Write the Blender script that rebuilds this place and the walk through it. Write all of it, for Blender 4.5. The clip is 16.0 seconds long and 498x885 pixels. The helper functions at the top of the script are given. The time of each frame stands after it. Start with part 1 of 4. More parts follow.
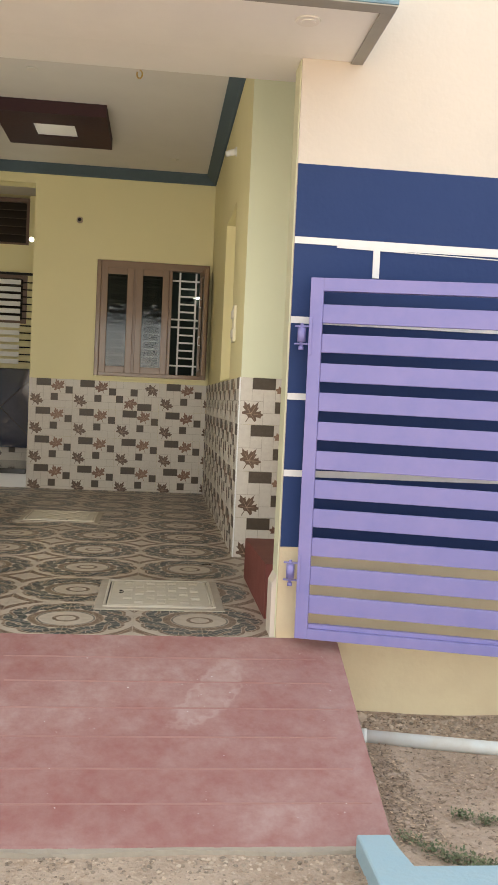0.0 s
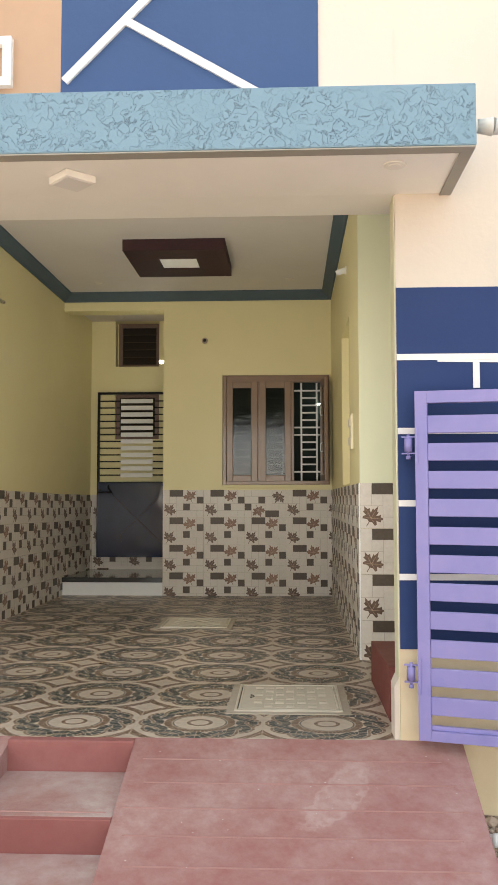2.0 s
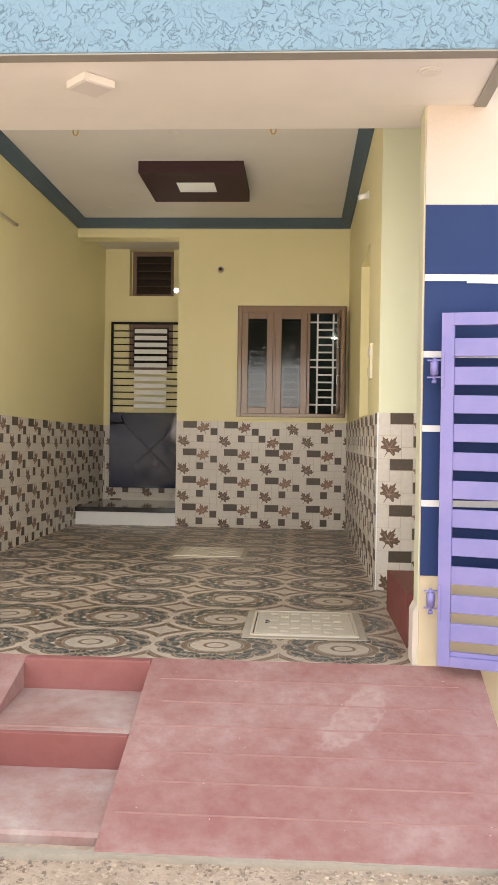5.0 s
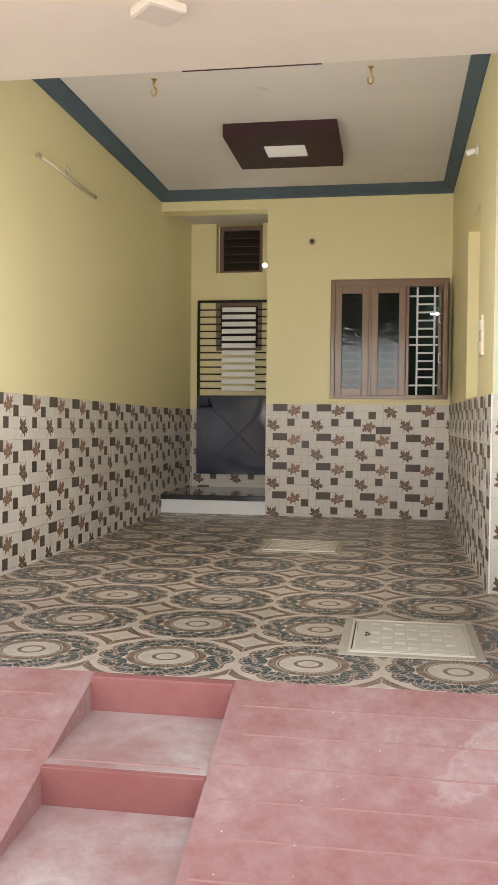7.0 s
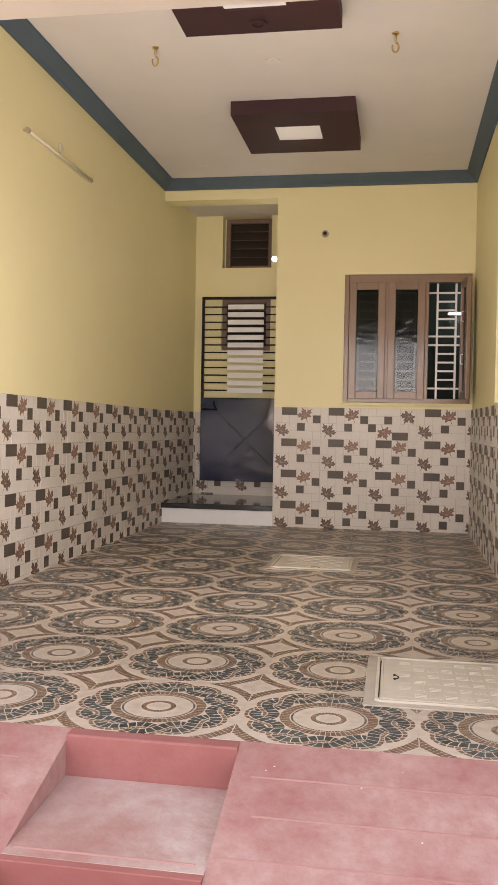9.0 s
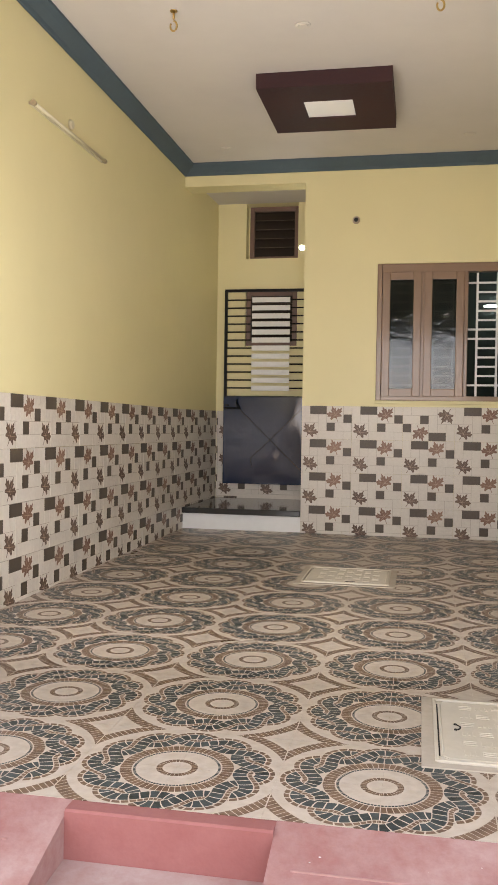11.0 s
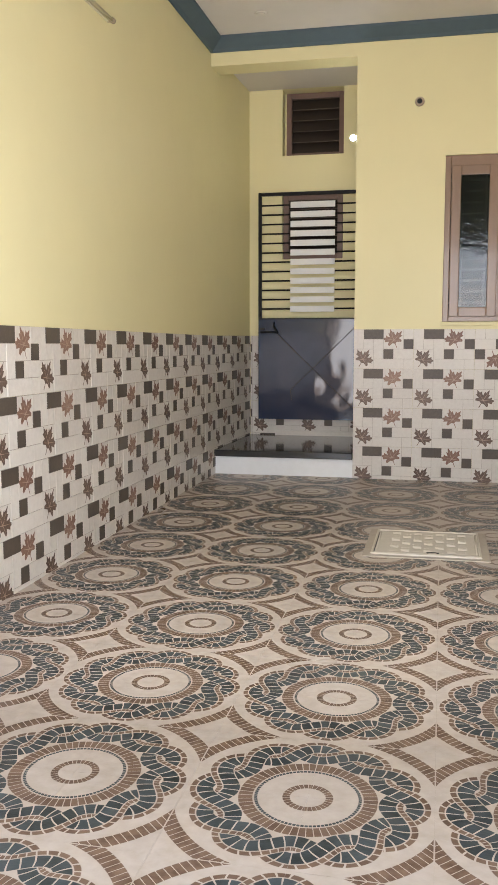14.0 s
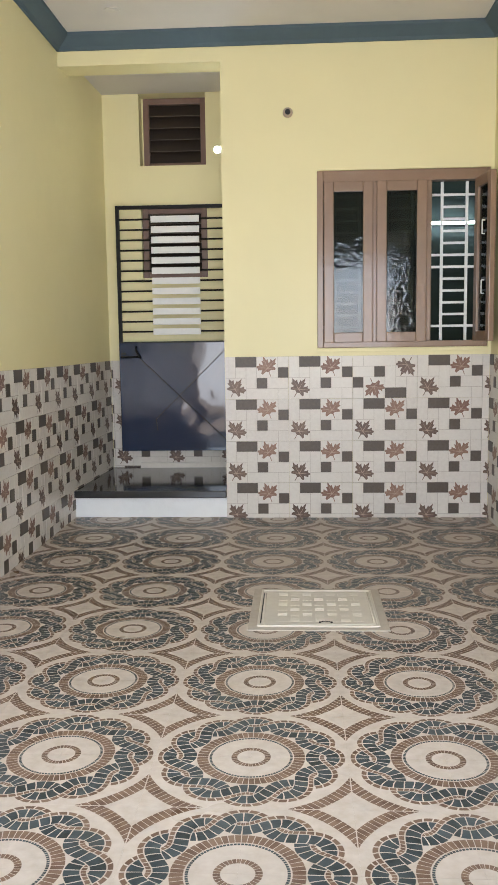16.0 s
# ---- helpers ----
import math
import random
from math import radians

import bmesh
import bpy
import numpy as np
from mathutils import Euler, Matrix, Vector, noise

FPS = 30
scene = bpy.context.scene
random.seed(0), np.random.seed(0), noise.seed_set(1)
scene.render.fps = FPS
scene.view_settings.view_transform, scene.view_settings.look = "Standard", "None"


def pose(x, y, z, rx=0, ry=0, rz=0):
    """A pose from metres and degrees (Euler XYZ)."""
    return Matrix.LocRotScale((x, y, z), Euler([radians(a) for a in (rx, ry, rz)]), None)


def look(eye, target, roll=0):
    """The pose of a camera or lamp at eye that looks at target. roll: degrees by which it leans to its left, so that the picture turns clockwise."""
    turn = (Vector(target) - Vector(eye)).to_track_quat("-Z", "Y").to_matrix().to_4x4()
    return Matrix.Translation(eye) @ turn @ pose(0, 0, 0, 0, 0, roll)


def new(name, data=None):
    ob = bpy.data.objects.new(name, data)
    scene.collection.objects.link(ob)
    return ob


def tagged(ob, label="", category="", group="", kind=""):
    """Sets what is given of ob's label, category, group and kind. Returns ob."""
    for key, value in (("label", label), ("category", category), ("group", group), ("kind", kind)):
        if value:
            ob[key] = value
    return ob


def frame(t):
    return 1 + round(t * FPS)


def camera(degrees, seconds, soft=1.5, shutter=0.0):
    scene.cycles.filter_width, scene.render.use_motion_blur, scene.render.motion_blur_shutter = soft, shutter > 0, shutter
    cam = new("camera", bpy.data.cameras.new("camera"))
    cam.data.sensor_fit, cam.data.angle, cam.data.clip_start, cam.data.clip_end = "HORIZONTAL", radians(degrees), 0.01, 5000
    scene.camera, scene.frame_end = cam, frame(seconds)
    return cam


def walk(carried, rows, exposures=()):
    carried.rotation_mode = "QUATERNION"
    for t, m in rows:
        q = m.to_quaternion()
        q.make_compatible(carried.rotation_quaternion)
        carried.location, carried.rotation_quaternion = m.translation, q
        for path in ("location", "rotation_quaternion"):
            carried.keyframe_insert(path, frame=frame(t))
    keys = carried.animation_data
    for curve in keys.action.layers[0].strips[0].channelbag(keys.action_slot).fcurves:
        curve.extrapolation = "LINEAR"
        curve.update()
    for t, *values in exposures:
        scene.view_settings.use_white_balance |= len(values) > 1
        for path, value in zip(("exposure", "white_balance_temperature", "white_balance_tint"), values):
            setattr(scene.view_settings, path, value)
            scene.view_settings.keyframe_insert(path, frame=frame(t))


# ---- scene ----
cam = camera(31.75, 16.0)
# seconds, x, y, z, yaw, pitch, roll
PATH_ROWS = [
    (0, 2.318, -3.792, 1.031, -6.000, -2.587, -2.612),
    (0.5, 2.412, -3.934, 1.068, -2.430, -2.121, -2.122),
    (1, 2.445, -3.966, 1.063, -1.994, -1.018, -1.133),
    (1.5, 2.405, -4.022, 1.073, -0.444, 1.441, -0.327),
    (2, 2.383, -4.064, 1.085, 2.649, 3.751, 0.069),
    (2.5, 2.366, -4.046, 1.076, 5.362, 4.137, 0.829),
    (3, 2.402, -4.054, 1.042, 4.177, 3.062, 1.016),
    (5.5, 2.266, -3.904, 1.011, 3.334, -0.921, -0.960),
    (6, 2.185, -3.763, 1.019, 3.382, -1.466, -0.811),
    (6.5, 2.211, -3.602, 1.018, 6.063, -1.368, -0.518),
    (7, 2.277, -3.397, 1.034, 9.296, -1.529, -0.544),
    (7.5, 2.269, -3.226, 1.009, 10.459, -1.950, -0.984),
    (8, 2.193, -3.015, 1.044, 8.886, -1.863, -0.885),
    (10.5, 2.124, -2.521, 1.033, 11.096, -0.605, -1.151),
    (11, 2.028, -2.277, 1.065, 11.053, -1.523, -0.845),
    (11.5, 2.027, -2.018, 1.062, 11.903, 0.083, -0.419),
    (12, 1.971, -1.894, 1.193, 12.229, 3.578, -0.375),
    (12.5, 1.883, -1.773, 1.225, 11.388, 5.902, -0.817),
    (13, 1.761, -1.616, 1.191, 10.375, 1.960, -0.620),
    (13.5, 1.684, -1.346, 1.122, 11.524, -2.842, -0.027),
    (14, 1.620, -1.144, 1.136, 12.336, -6.833, 0.081),
    (14.5, 1.470, -1.021, 1.197, 9.515, -7.758, 0.585),
    (15, 1.450, -0.841, 1.207, 6.819, -8.001, 0.854),
    (15.5, 1.510, -0.619, 1.281, 6.228, -7.263, 0.831),
    (16, 1.485, -0.536, 1.338, 3.266, -6.814, 0.760),
]
# seconds, stops, kelvin, tint
EXPOSURES = (
    (0.0, 1.10, 6700, 8), (1.0, 1.21, 6650, 8), (2.0, 1.20, 6600, 8), (3.0, 1.35, 6620, 9), (5.5, 1.49, 6700, 12), (7.5, 1.55, 6300, 11), (8.0, 1.62, 6750, 21), (10.5, 1.70, 6650, 17), (11.0, 1.80, 6400, 15), (11.5, 2.18, 5900, 13),
    (12.0, 2.05, 5650, 11), (12.5, 1.53, 5750, 14), (13.0, 1.68, 6850, 32), (13.5, 2.0, 6050, 19), (14.5, 2.1, 5900, 12), (15.5, 2.3, 5750, 9), (16.0, 2.26, 5580, 10))
walk(cam, [(t, pose(x, y, z, 90 + pitch, roll, yaw)) for t, x, y, z, yaw, pitch, roll in PATH_ROWS], EXPOSURES)

# world and sun
world = bpy.data.worlds.new("sky")
scene.world = world
world.use_nodes = True
wn = world.node_tree.nodes
sky = wn.new("ShaderNodeTexSky")
sky.sky_type, sky.sun_disc = "NISHITA", False
sky.sun_elevation, sky.sun_rotation = radians(63), radians(13)
sky.air_density, sky.dust_density = 1.0, 3.0
wn["Background"].inputs["Strength"].default_value = 0.15
clouds = wn.new("ShaderNodeTexNoise")
clouds.inputs["Scale"].default_value, clouds.inputs["Detail"].default_value = 2.2, 6
veil = wn.new("ShaderNodeMix")
veil.data_type = "RGBA"
veil.inputs["B"].default_value = (6.0, 6.1, 6.2, 1)
amount = wn.new("ShaderNodeMapRange")
amount.inputs["From Min"].default_value, amount.inputs["From Max"].default_value = 0.3, 0.6
amount.inputs["To Min"].default_value, amount.inputs["To Max"].default_value = 0.45, 0.95
for a, b in ((clouds.outputs["Fac"], amount.inputs["Value"]), (amount.outputs[0], veil.inputs["Factor"]), (sky.outputs[0], veil.inputs["A"]), (veil.outputs["Result"], wn["Background"].inputs["Color"])):
    world.node_tree.links.new(a, b)
sun = new("sun", bpy.data.lights.new("sun", "SUN"))
sun.data.energy, sun.data.angle, sun.data.color = 5.0, radians(0.6), (1.0, 0.955, 0.90)
sun.matrix_world = look((1.0, 4.4, 8.7), (0, 0, 0))
scene.view_settings.exposure = 1.3
# daylight through the porch opening
door_sky = new("opening_daylight", bpy.data.lights.new("opening_daylight", "AREA"))
door_sky.data.shape, door_sky.data.size, door_sky.data.size_y = "RECTANGLE", 2.7, 2.1
door_sky.data.energy, door_sky.data.color = 15.5, (1.0, 0.99, 0.97)
door_sky.matrix_world = look((1.33, 0.75, 1.27), (1.05, 4.0, 2.25))
door_sky.data.spread = radians(150)

# plan
XL, XR, YB = -0.228, 2.867, 5.91
RX, RY, RZ = 0.936, 7.15, 3.26
CZ, SZ = 3.48, 2.52
DADO = 1.2
XE = 2.882
GZ = -0.37


# ---------- materials ----------
def mat(name, color, rough=0.6, metal=0.0, var=0.0, scale=6.0, bump=0.0, bscale=60.0, spec=0.5, coat=0.0, color2=None, scale2=1.2, var_obj=0.0, var_island=0.0):
    m = bpy.data.materials.new(name)
    m.use_nodes = True
    nt = m.node_tree
    b = nt.nodes["Principled BSDF"]
    b.inputs["Base Color"].default_value = (*color, 1)
    b.inputs["Roughness"].default_value = rough
    b.inputs["Metallic"].default_value = metal
    b.inputs["Specular IOR Level"].default_value = spec
    b.inputs["Coat Weight"].default_value = coat
    co = nt.nodes.new("ShaderNodeTexCoord")
    geo = nt.nodes.new("ShaderNodeNewGeometry")
    last = None
    if var or color2:
        n1 = nt.nodes.new("ShaderNodeTexNoise")
        n1.inputs["Scale"].default_value, n1.inputs["Detail"].default_value, n1.inputs["Roughness"].default_value = scale, 8, 0.68
        nt.links.new(geo.outputs["Position"], n1.inputs["Vector"])
        n2 = nt.nodes.new("ShaderNodeTexNoise")
        n2.inputs["Scale"].default_value, n2.inputs["Detail"].default_value = scale2, 4
        nt.links.new(geo.outputs["Position"], n2.inputs["Vector"])
        mx = nt.nodes.new("ShaderNodeMix")
        mx.data_type = "RGBA"
        c2 = color2 or tuple(c * 0.75 for c in color)
        mx.inputs["A"].default_value, mx.inputs["B"].default_value = (*color, 1), (*c2, 1)
        ad = nt.nodes.new("ShaderNodeMath")
        ad.operation = "MULTIPLY"
        nt.links.new(n1.outputs["Fac"], ad.inputs[0])
        nt.links.new(n2.outputs["Fac"], ad.inputs[1])
        mr = nt.nodes.new("ShaderNodeMapRange")
        mr.inputs["From Min"].default_value, mr.inputs["From Max"].default_value = 0.12, 0.42
        mr.inputs["To Max"].default_value = var or 1.0
        nt.links.new(ad.outputs[0], mr.inputs["Value"])
        nt.links.new(mr.outputs[0], mx.inputs["Factor"])
        last = mx.outputs["Result"]
        nt.links.new(last, b.inputs["Base Color"])
        rr = nt.nodes.new("ShaderNodeMapRange")
        rr.inputs["To Min"].default_value, rr.inputs["To Max"].default_value = rough * 0.85, min(1, rough * 1.2)
        nt.links.new(n1.outputs["Fac"], rr.inputs["Value"])
        nt.links.new(rr.outputs[0], b.inputs["Roughness"])
    if var_obj or var_island:
        oi = nt.nodes.new("ShaderNodeObjectInfo") if var_obj else geo
        hs = nt.nodes.new("ShaderNodeHueSaturation")
        mr2 = nt.nodes.new("ShaderNodeMapRange")
        mr2.inputs["To Min"].default_value, mr2.inputs["To Max"].default_value = 1 - var_obj - var_island, 1 + var_obj + var_island
        nt.links.new(oi.outputs["Random" if var_obj else "Random Per Island"], mr2.inputs["Value"])
        nt.links.new(mr2.outputs[0], hs.inputs["Value"])
        if last:
            nt.links.new(last, hs.inputs["Color"])
        else:
            hs.inputs["Color"].default_value = (*color, 1)
        nt.links.new(hs.outputs[0], b.inputs["Base Color"])
    if bump:
        n3 = nt.nodes.new("ShaderNodeTexNoise")
        n3.inputs["Scale"].default_value, n3.inputs["Detail"].default_value = bscale, 5
        nt.links.new(geo.outputs["Position"], n3.inputs["Vector"])
        bp = nt.nodes.new("ShaderNodeBump")
        bp.inputs["Strength"].default_value, bp.inputs["Distance"].default_value = bump, 0.01
        nt.links.new(n3.outputs["Fac"], bp.inputs["Height"])
        nt.links.new(bp.outputs[0], b.inputs["Normal"])
    return m


def emitter(name, color, strength):
    m = mat(name, (0.85, 0.85, 0.82), 0.4)
    b = m.node_tree.nodes["Principled BSDF"]
    b.inputs["Emission Color"].default_value = (*color, 1)
    b.inputs["Emission Strength"].default_value = strength
    return m


YELLOW = mat("yellow_paint", (0.78, 0.705, 0.395), 0.5, var=0.6, color2=(0.735, 0.668, 0.378), scale=3, bump=0.05, bscale=25)
GREENISH = mat("pale_green_paint", (0.69, 0.70, 0.50), 0.65, var=0.3, scale=3, color2=(0.64, 0.655, 0.46), bump=0.08, bscale=30)
CREAM = mat("cream_paint", (0.68, 0.61, 0.525), 0.65, var=0.8, scale=2.5, color2=(0.61, 0.56, 0.49), bump=0.15, bscale=40)
BASECREAM = mat("cream_plinth_paint", (0.75, 0.66, 0.44), 0.65, var=0.8, scale=3, color2=(0.62, 0.50, 0.32), bump=0.2, bscale=30)
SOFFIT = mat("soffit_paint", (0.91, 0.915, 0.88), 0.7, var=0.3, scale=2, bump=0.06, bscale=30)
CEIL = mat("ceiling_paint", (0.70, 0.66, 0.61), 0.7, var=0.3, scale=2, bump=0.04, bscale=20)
CORNICE = mat("slate_blue_cornice_paint", (0.080, 0.110, 0.128), 0.7, spec=0.25, var=0.6, scale=14, color2=(0.105, 0.15, 0.175), bump=0.05)
NAVY = mat("navy_paint", (0.026, 0.050, 0.145), 0.7, var=0.6, scale=4, color2=(0.036, 0.061, 0.158), spec=0.15, bump=0.2, bscale=30)
BLUE2 = mat("royal_blue_paint", (0.042, 0.085, 0.205), 0.6, var=0.6, scale=4, color2=(0.055, 0.105, 0.235), spec=0.3, bump=0.2, bscale=30)
ORANGE = mat("apricot_paint", (0.48, 0.32, 0.21), 0.6, var=0.4, scale=3, bump=0.1, bscale=30)
WHITE = mat("white_paint", (0.80, 0.80, 0.78), 0.5, var=0.4, scale=18, color2=(0.66, 0.65, 0.62), bump=0.15, bscale=60)
GREY = mat("grey_edge_paint", (0.33, 0.325, 0.29), 0.6, var=0.3, scale=10)
LILAC = mat("lilac_gate_enamel", (0.195, 0.195, 0.47), 0.35, var=0.8, scale=5, color2=(0.30, 0.26, 0.53), bump=0.03, bscale=30)
RED = mat("red_oxide_cement", (0.26, 0.105, 0.095), 0.8, var=0.9, scale=14, color2=(0.39, 0.265, 0.245), bump=0.25, bscale=45, scale2=2.6)
REDTOP = mat("dusty_red_cement", (0.29, 0.145, 0.13), 0.8, var=1.0, scale=9, color2=(0.43, 0.35, 0.325), bump=0.3, bscale=50, scale2=2.5)


def add_stain(m):
    """A pale scuffed smear where cement was wiped on the ramp."""
    nt = m.node_tree
    g = Net(nt)
    bs = nt.nodes["Principled BSDF"]
    old = bs.inputs["Base Color"].links[0].from_socket
    geo = nt.nodes.new("ShaderNodeNewGeometry")
    sep = nt.nodes.new("ShaderNodeSeparateXYZ")
    nt.links.new(geo.outputs["Position"], sep.inputs[0])
    no = nt.nodes.new("ShaderNodeTexNoise")
    no.inputs["Scale"].default_value, no.inputs["Detail"].default_value = 22, 6
    nt.links.new(geo.outputs["Position"], no.inputs["Vector"])
    dx = g.op("SUBTRACT", sep.outputs[0], 2.585)
    dy = g.op("SUBTRACT", sep.outputs[1], -0.385)
    u = g.op("ADD", g.op("MULTIPLY", dx, 0.49 / 0.235), g.op("MULTIPLY", dy, 0.87 / 0.235))
    v = g.op("ADD", g.op("MULTIPLY", dx, 0.87 / 0.085), g.op("MULTIPLY", dy, -0.49 / 0.085))
    v = g.op("ADD", v, g.op("MULTIPLY", g.op("MULTIPLY", u, u), 0.35))
    d = g.op("ADD", g.op("ADD", g.op("MULTIPLY", u, u), g.op("MULTIPLY", v, v)), g.op("MULTIPLY_ADD", no.outputs["Fac"], 1.8, -0.9))
    inside = g.op("MULTIPLY_ADD", g.op("SUBTRACT", 1.0, d), 2.2, 0.5, clamp=True)
    edge = g.band(d, 0.72, 1.02, 0.15)
    f = g.op("ADD", g.op("MULTIPLY", inside, g.op("MULTIPLY_ADD", no.outputs["Fac"], 0.95, -0.24, clamp=True)), g.op("MULTIPLY", edge, 0.16), clamp=True)
    nt.links.new(g.mix(f, old, (0.47, 0.36, 0.33)), bs.inputs["Base Color"])


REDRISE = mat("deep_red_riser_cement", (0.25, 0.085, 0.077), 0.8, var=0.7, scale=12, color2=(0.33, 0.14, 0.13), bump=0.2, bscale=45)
REDLINE = mat("dusty_pink_edge", (0.38, 0.225, 0.205), 0.85, var=1.0, scale=9, color2=(0.32, 0.16, 0.145))
REDBOX = mat("maroon_plinth_paint", (0.22, 0.06, 0.05), 0.6, var=0.6, scale=8, bump=0.1)
CEMENT = mat("raw_cement", (0.42, 0.37, 0.30), 0.9, var=0.9, scale=14, bump=0.6, bscale=40)
SAND = mat("sandy_earth", (0.48, 0.385, 0.30), 0.95, var=1.0, scale=30, color2=(0.27, 0.19, 0.13), bump=1.0, bscale=70, scale2=3.5)
STONE = mat("gravel_stone", (0.41, 0.34, 0.265), 0.9, var=0.8, scale=60, color2=(0.26, 0.18, 0.13), var_island=0.45)
KERB = mat("sky_blue_paint", (0.29, 0.45, 0.53), 0.6, var=0.7, scale=10, color2=(0.36, 0.47, 0.51), bump=0.25)
BROWNBOX = mat("dark_brown_laminate", (0.045, 0.024, 0.027), 0.6, spec=0.15, var=0.5, scale=30, color2=(0.09, 0.035, 0.03))
DIFFUSE = emitter("panel_light_diffuser", (1, 0.95, 0.85), 0.03)
FRAME = mat("brown_window_frame", (0.225, 0.138, 0.083), 0.35, var=0.7, scale=9, color2=(0.29, 0.19, 0.12), bump=0.05, coat=0.3)
DARKFRAME = mat("dark_brown_frame", (0.19, 0.115, 0.085), 0.4, var=0.5, scale=20)
BLACKSTEEL = mat("black_steel_paint", (0.010, 0.009, 0.009), 0.5, spec=0.2)
STEELBLUE = mat("glossy_dark_blue_steel", (0.002, 0.011, 0.042), 0.05, spec=0.5, var=0.3, scale=4, bump=0.08, bscale=5)
STEELBLUE.node_tree.nodes["Principled BSDF"].inputs["IOR"].default_value = 1.52
GRILLE = mat("white_grille_paint", (0.78, 0.78, 0.76), 0.4)
GRANITE = mat("black_granite", (0.02, 0.02, 0.02), 0.08, spec=0.7, var=0.5, scale=200, color2=(0.05, 0.045, 0.04))
PVC = mat("white_plastic", (0.80, 0.79, 0.75), 0.35)
PIPE = mat("dusty_pvc_pipe", (0.70, 0.76, 0.77), 0.5, var=0.8, scale=12, color2=(0.58, 0.55, 0.48))
BRASS = mat("brass_hook", (0.60, 0.42, 0.16), 0.35, metal=0.9)
TILECREAM = mat("cream_wall_tile", (0.68, 0.635, 0.56), 0.3, var=0.7, scale=40, color2=(0.54, 0.48, 0.42), var_obj=0.03, spec=0.3)
TILEDARK = mat("taupe_wall_tile", (0.080, 0.062, 0.046), 0.4, var=0.8, scale=50, color2=(0.13, 0.105, 0.082), spec=0.25)
LEAFVEIN = mat("pale_leaf_vein", (0.42, 0.30, 0.21), 0.4, var=0.8, scale=60)
LEAFRED = mat("russet_leaf_print", (0.155, 0.074, 0.049), 0.4, var=1.0, scale=70, color2=(0.34, 0.215, 0.15), spec=0.3)
LEAFBRN = mat("brown_leaf_print", (0.085, 0.052, 0.036), 0.4, var=1.0, scale=60, color2=(0.21, 0.14, 0.10), spec=0.3)
GROUT = mat("light_grout", (0.44, 0.385, 0.32), 0.9)
HATCHM = mat("ivory_cover_plastic", (0.62, 0.565, 0.47), 0.5, var=0.4, scale=20, bump=0.1)
HATCHC = mat("cement_surround", (0.50, 0.44, 0.36), 0.85, var=0.7, scale=20, bump=0.2)
ROOMSHADE = mat("shade_coloured_room_wall", (0.032, 0.048, 0.043), 0.8)
WEED = mat("weed_leaf", (0.085, 0.13, 0.06), 0.6, var=0.8, scale=20, color2=(0.16, 0.17, 0.09), var_island=0.35)


def fascia_mat():
    """Trowelled plaster with short, broken creases."""
    m = mat("textured_sky_blue_paint", (0.22, 0.40, 0.50), 0.6, spec=0.3)
    nt = m.node_tree
    b = nt.nodes["Principled BSDF"]
    geo = nt.nodes.new("ShaderNodeNewGeometry")

    def noise_at(scale, detail, bend=0.0):
        n = nt.nodes.new("ShaderNodeTexNoise")
        n.inputs["Scale"].default_value, n.inputs["Detail"].default_value, n.inputs["Distortion"].default_value = scale, detail, bend
        nt.links.new(geo.outputs["Position"], n.inputs["Vector"])
        return n.outputs["Fac"]

    def ramp_node(value, lo, hi, a, b_):
        r = nt.nodes.new("ShaderNodeMapRange")
        r.interpolation_type = "SMOOTHSTEP"
        for k, v in (("From Min", lo), ("From Max", hi), ("To Min", a), ("To Max", b_)):
            r.inputs[k].default_value = v
        nt.links.new(value, r.inputs["Value"])
        return r.outputs[0]

    def maths(kind, p, q):
        n = nt.nodes.new("ShaderNodeMath")
        n.operation = kind
        for i, v in enumerate((p, q)):
            if isinstance(v, float):
                n.inputs[i].default_value = v
            else:
                nt.links.new(v, n.inputs[i])
        return n.outputs[0]
    off = maths("ABSOLUTE", maths("SUBTRACT", noise_at(27, 8, 0.9), 0.5), 0.0)
    crease = ramp_node(off, 0.0, 0.022, 1.0, 0.0)
    patchy = ramp_node(noise_at(9, 3), 0.36, 0.60, 0.15, 1.0)
    groove = maths("MULTIPLY", crease, patchy)
    height = maths("SUBTRACT", maths("MULTIPLY", noise_at(30, 6), 0.6), groove)
    bp = nt.nodes.new("ShaderNodeBump")
    bp.inputs["Strength"].default_value, bp.inputs["Distance"].default_value = 0.8, 0.006
    nt.links.new(height, bp.inputs["Height"])
    nt.links.new(bp.outputs[0], b.inputs["Normal"])
    mx = nt.nodes.new("ShaderNodeMix")
    mx.data_type = "RGBA"
    mx.inputs["A"].default_value, mx.inputs["B"].default_value = (0.170, 0.285, 0.375, 1), (0.215, 0.335, 0.430, 1)
    nt.links.new(noise_at(3, 4), mx.inputs["Factor"])
    # creases darkened in the colour as well as by the bump
    crease_dark = nt.nodes.new("ShaderNodeMix")
    crease_dark.data_type = "RGBA"
    crease_dark.inputs["B"].default_value = (0.10, 0.15, 0.20, 1)
    nt.links.new(maths("MULTIPLY", groove, 0.2), crease_dark.inputs["Factor"])
    nt.links.new(mx.outputs["Result"], crease_dark.inputs["A"])
    nt.links.new(crease_dark.outputs["Result"], b.inputs["Base Color"])
    return m


FASCIA = fascia_mat()


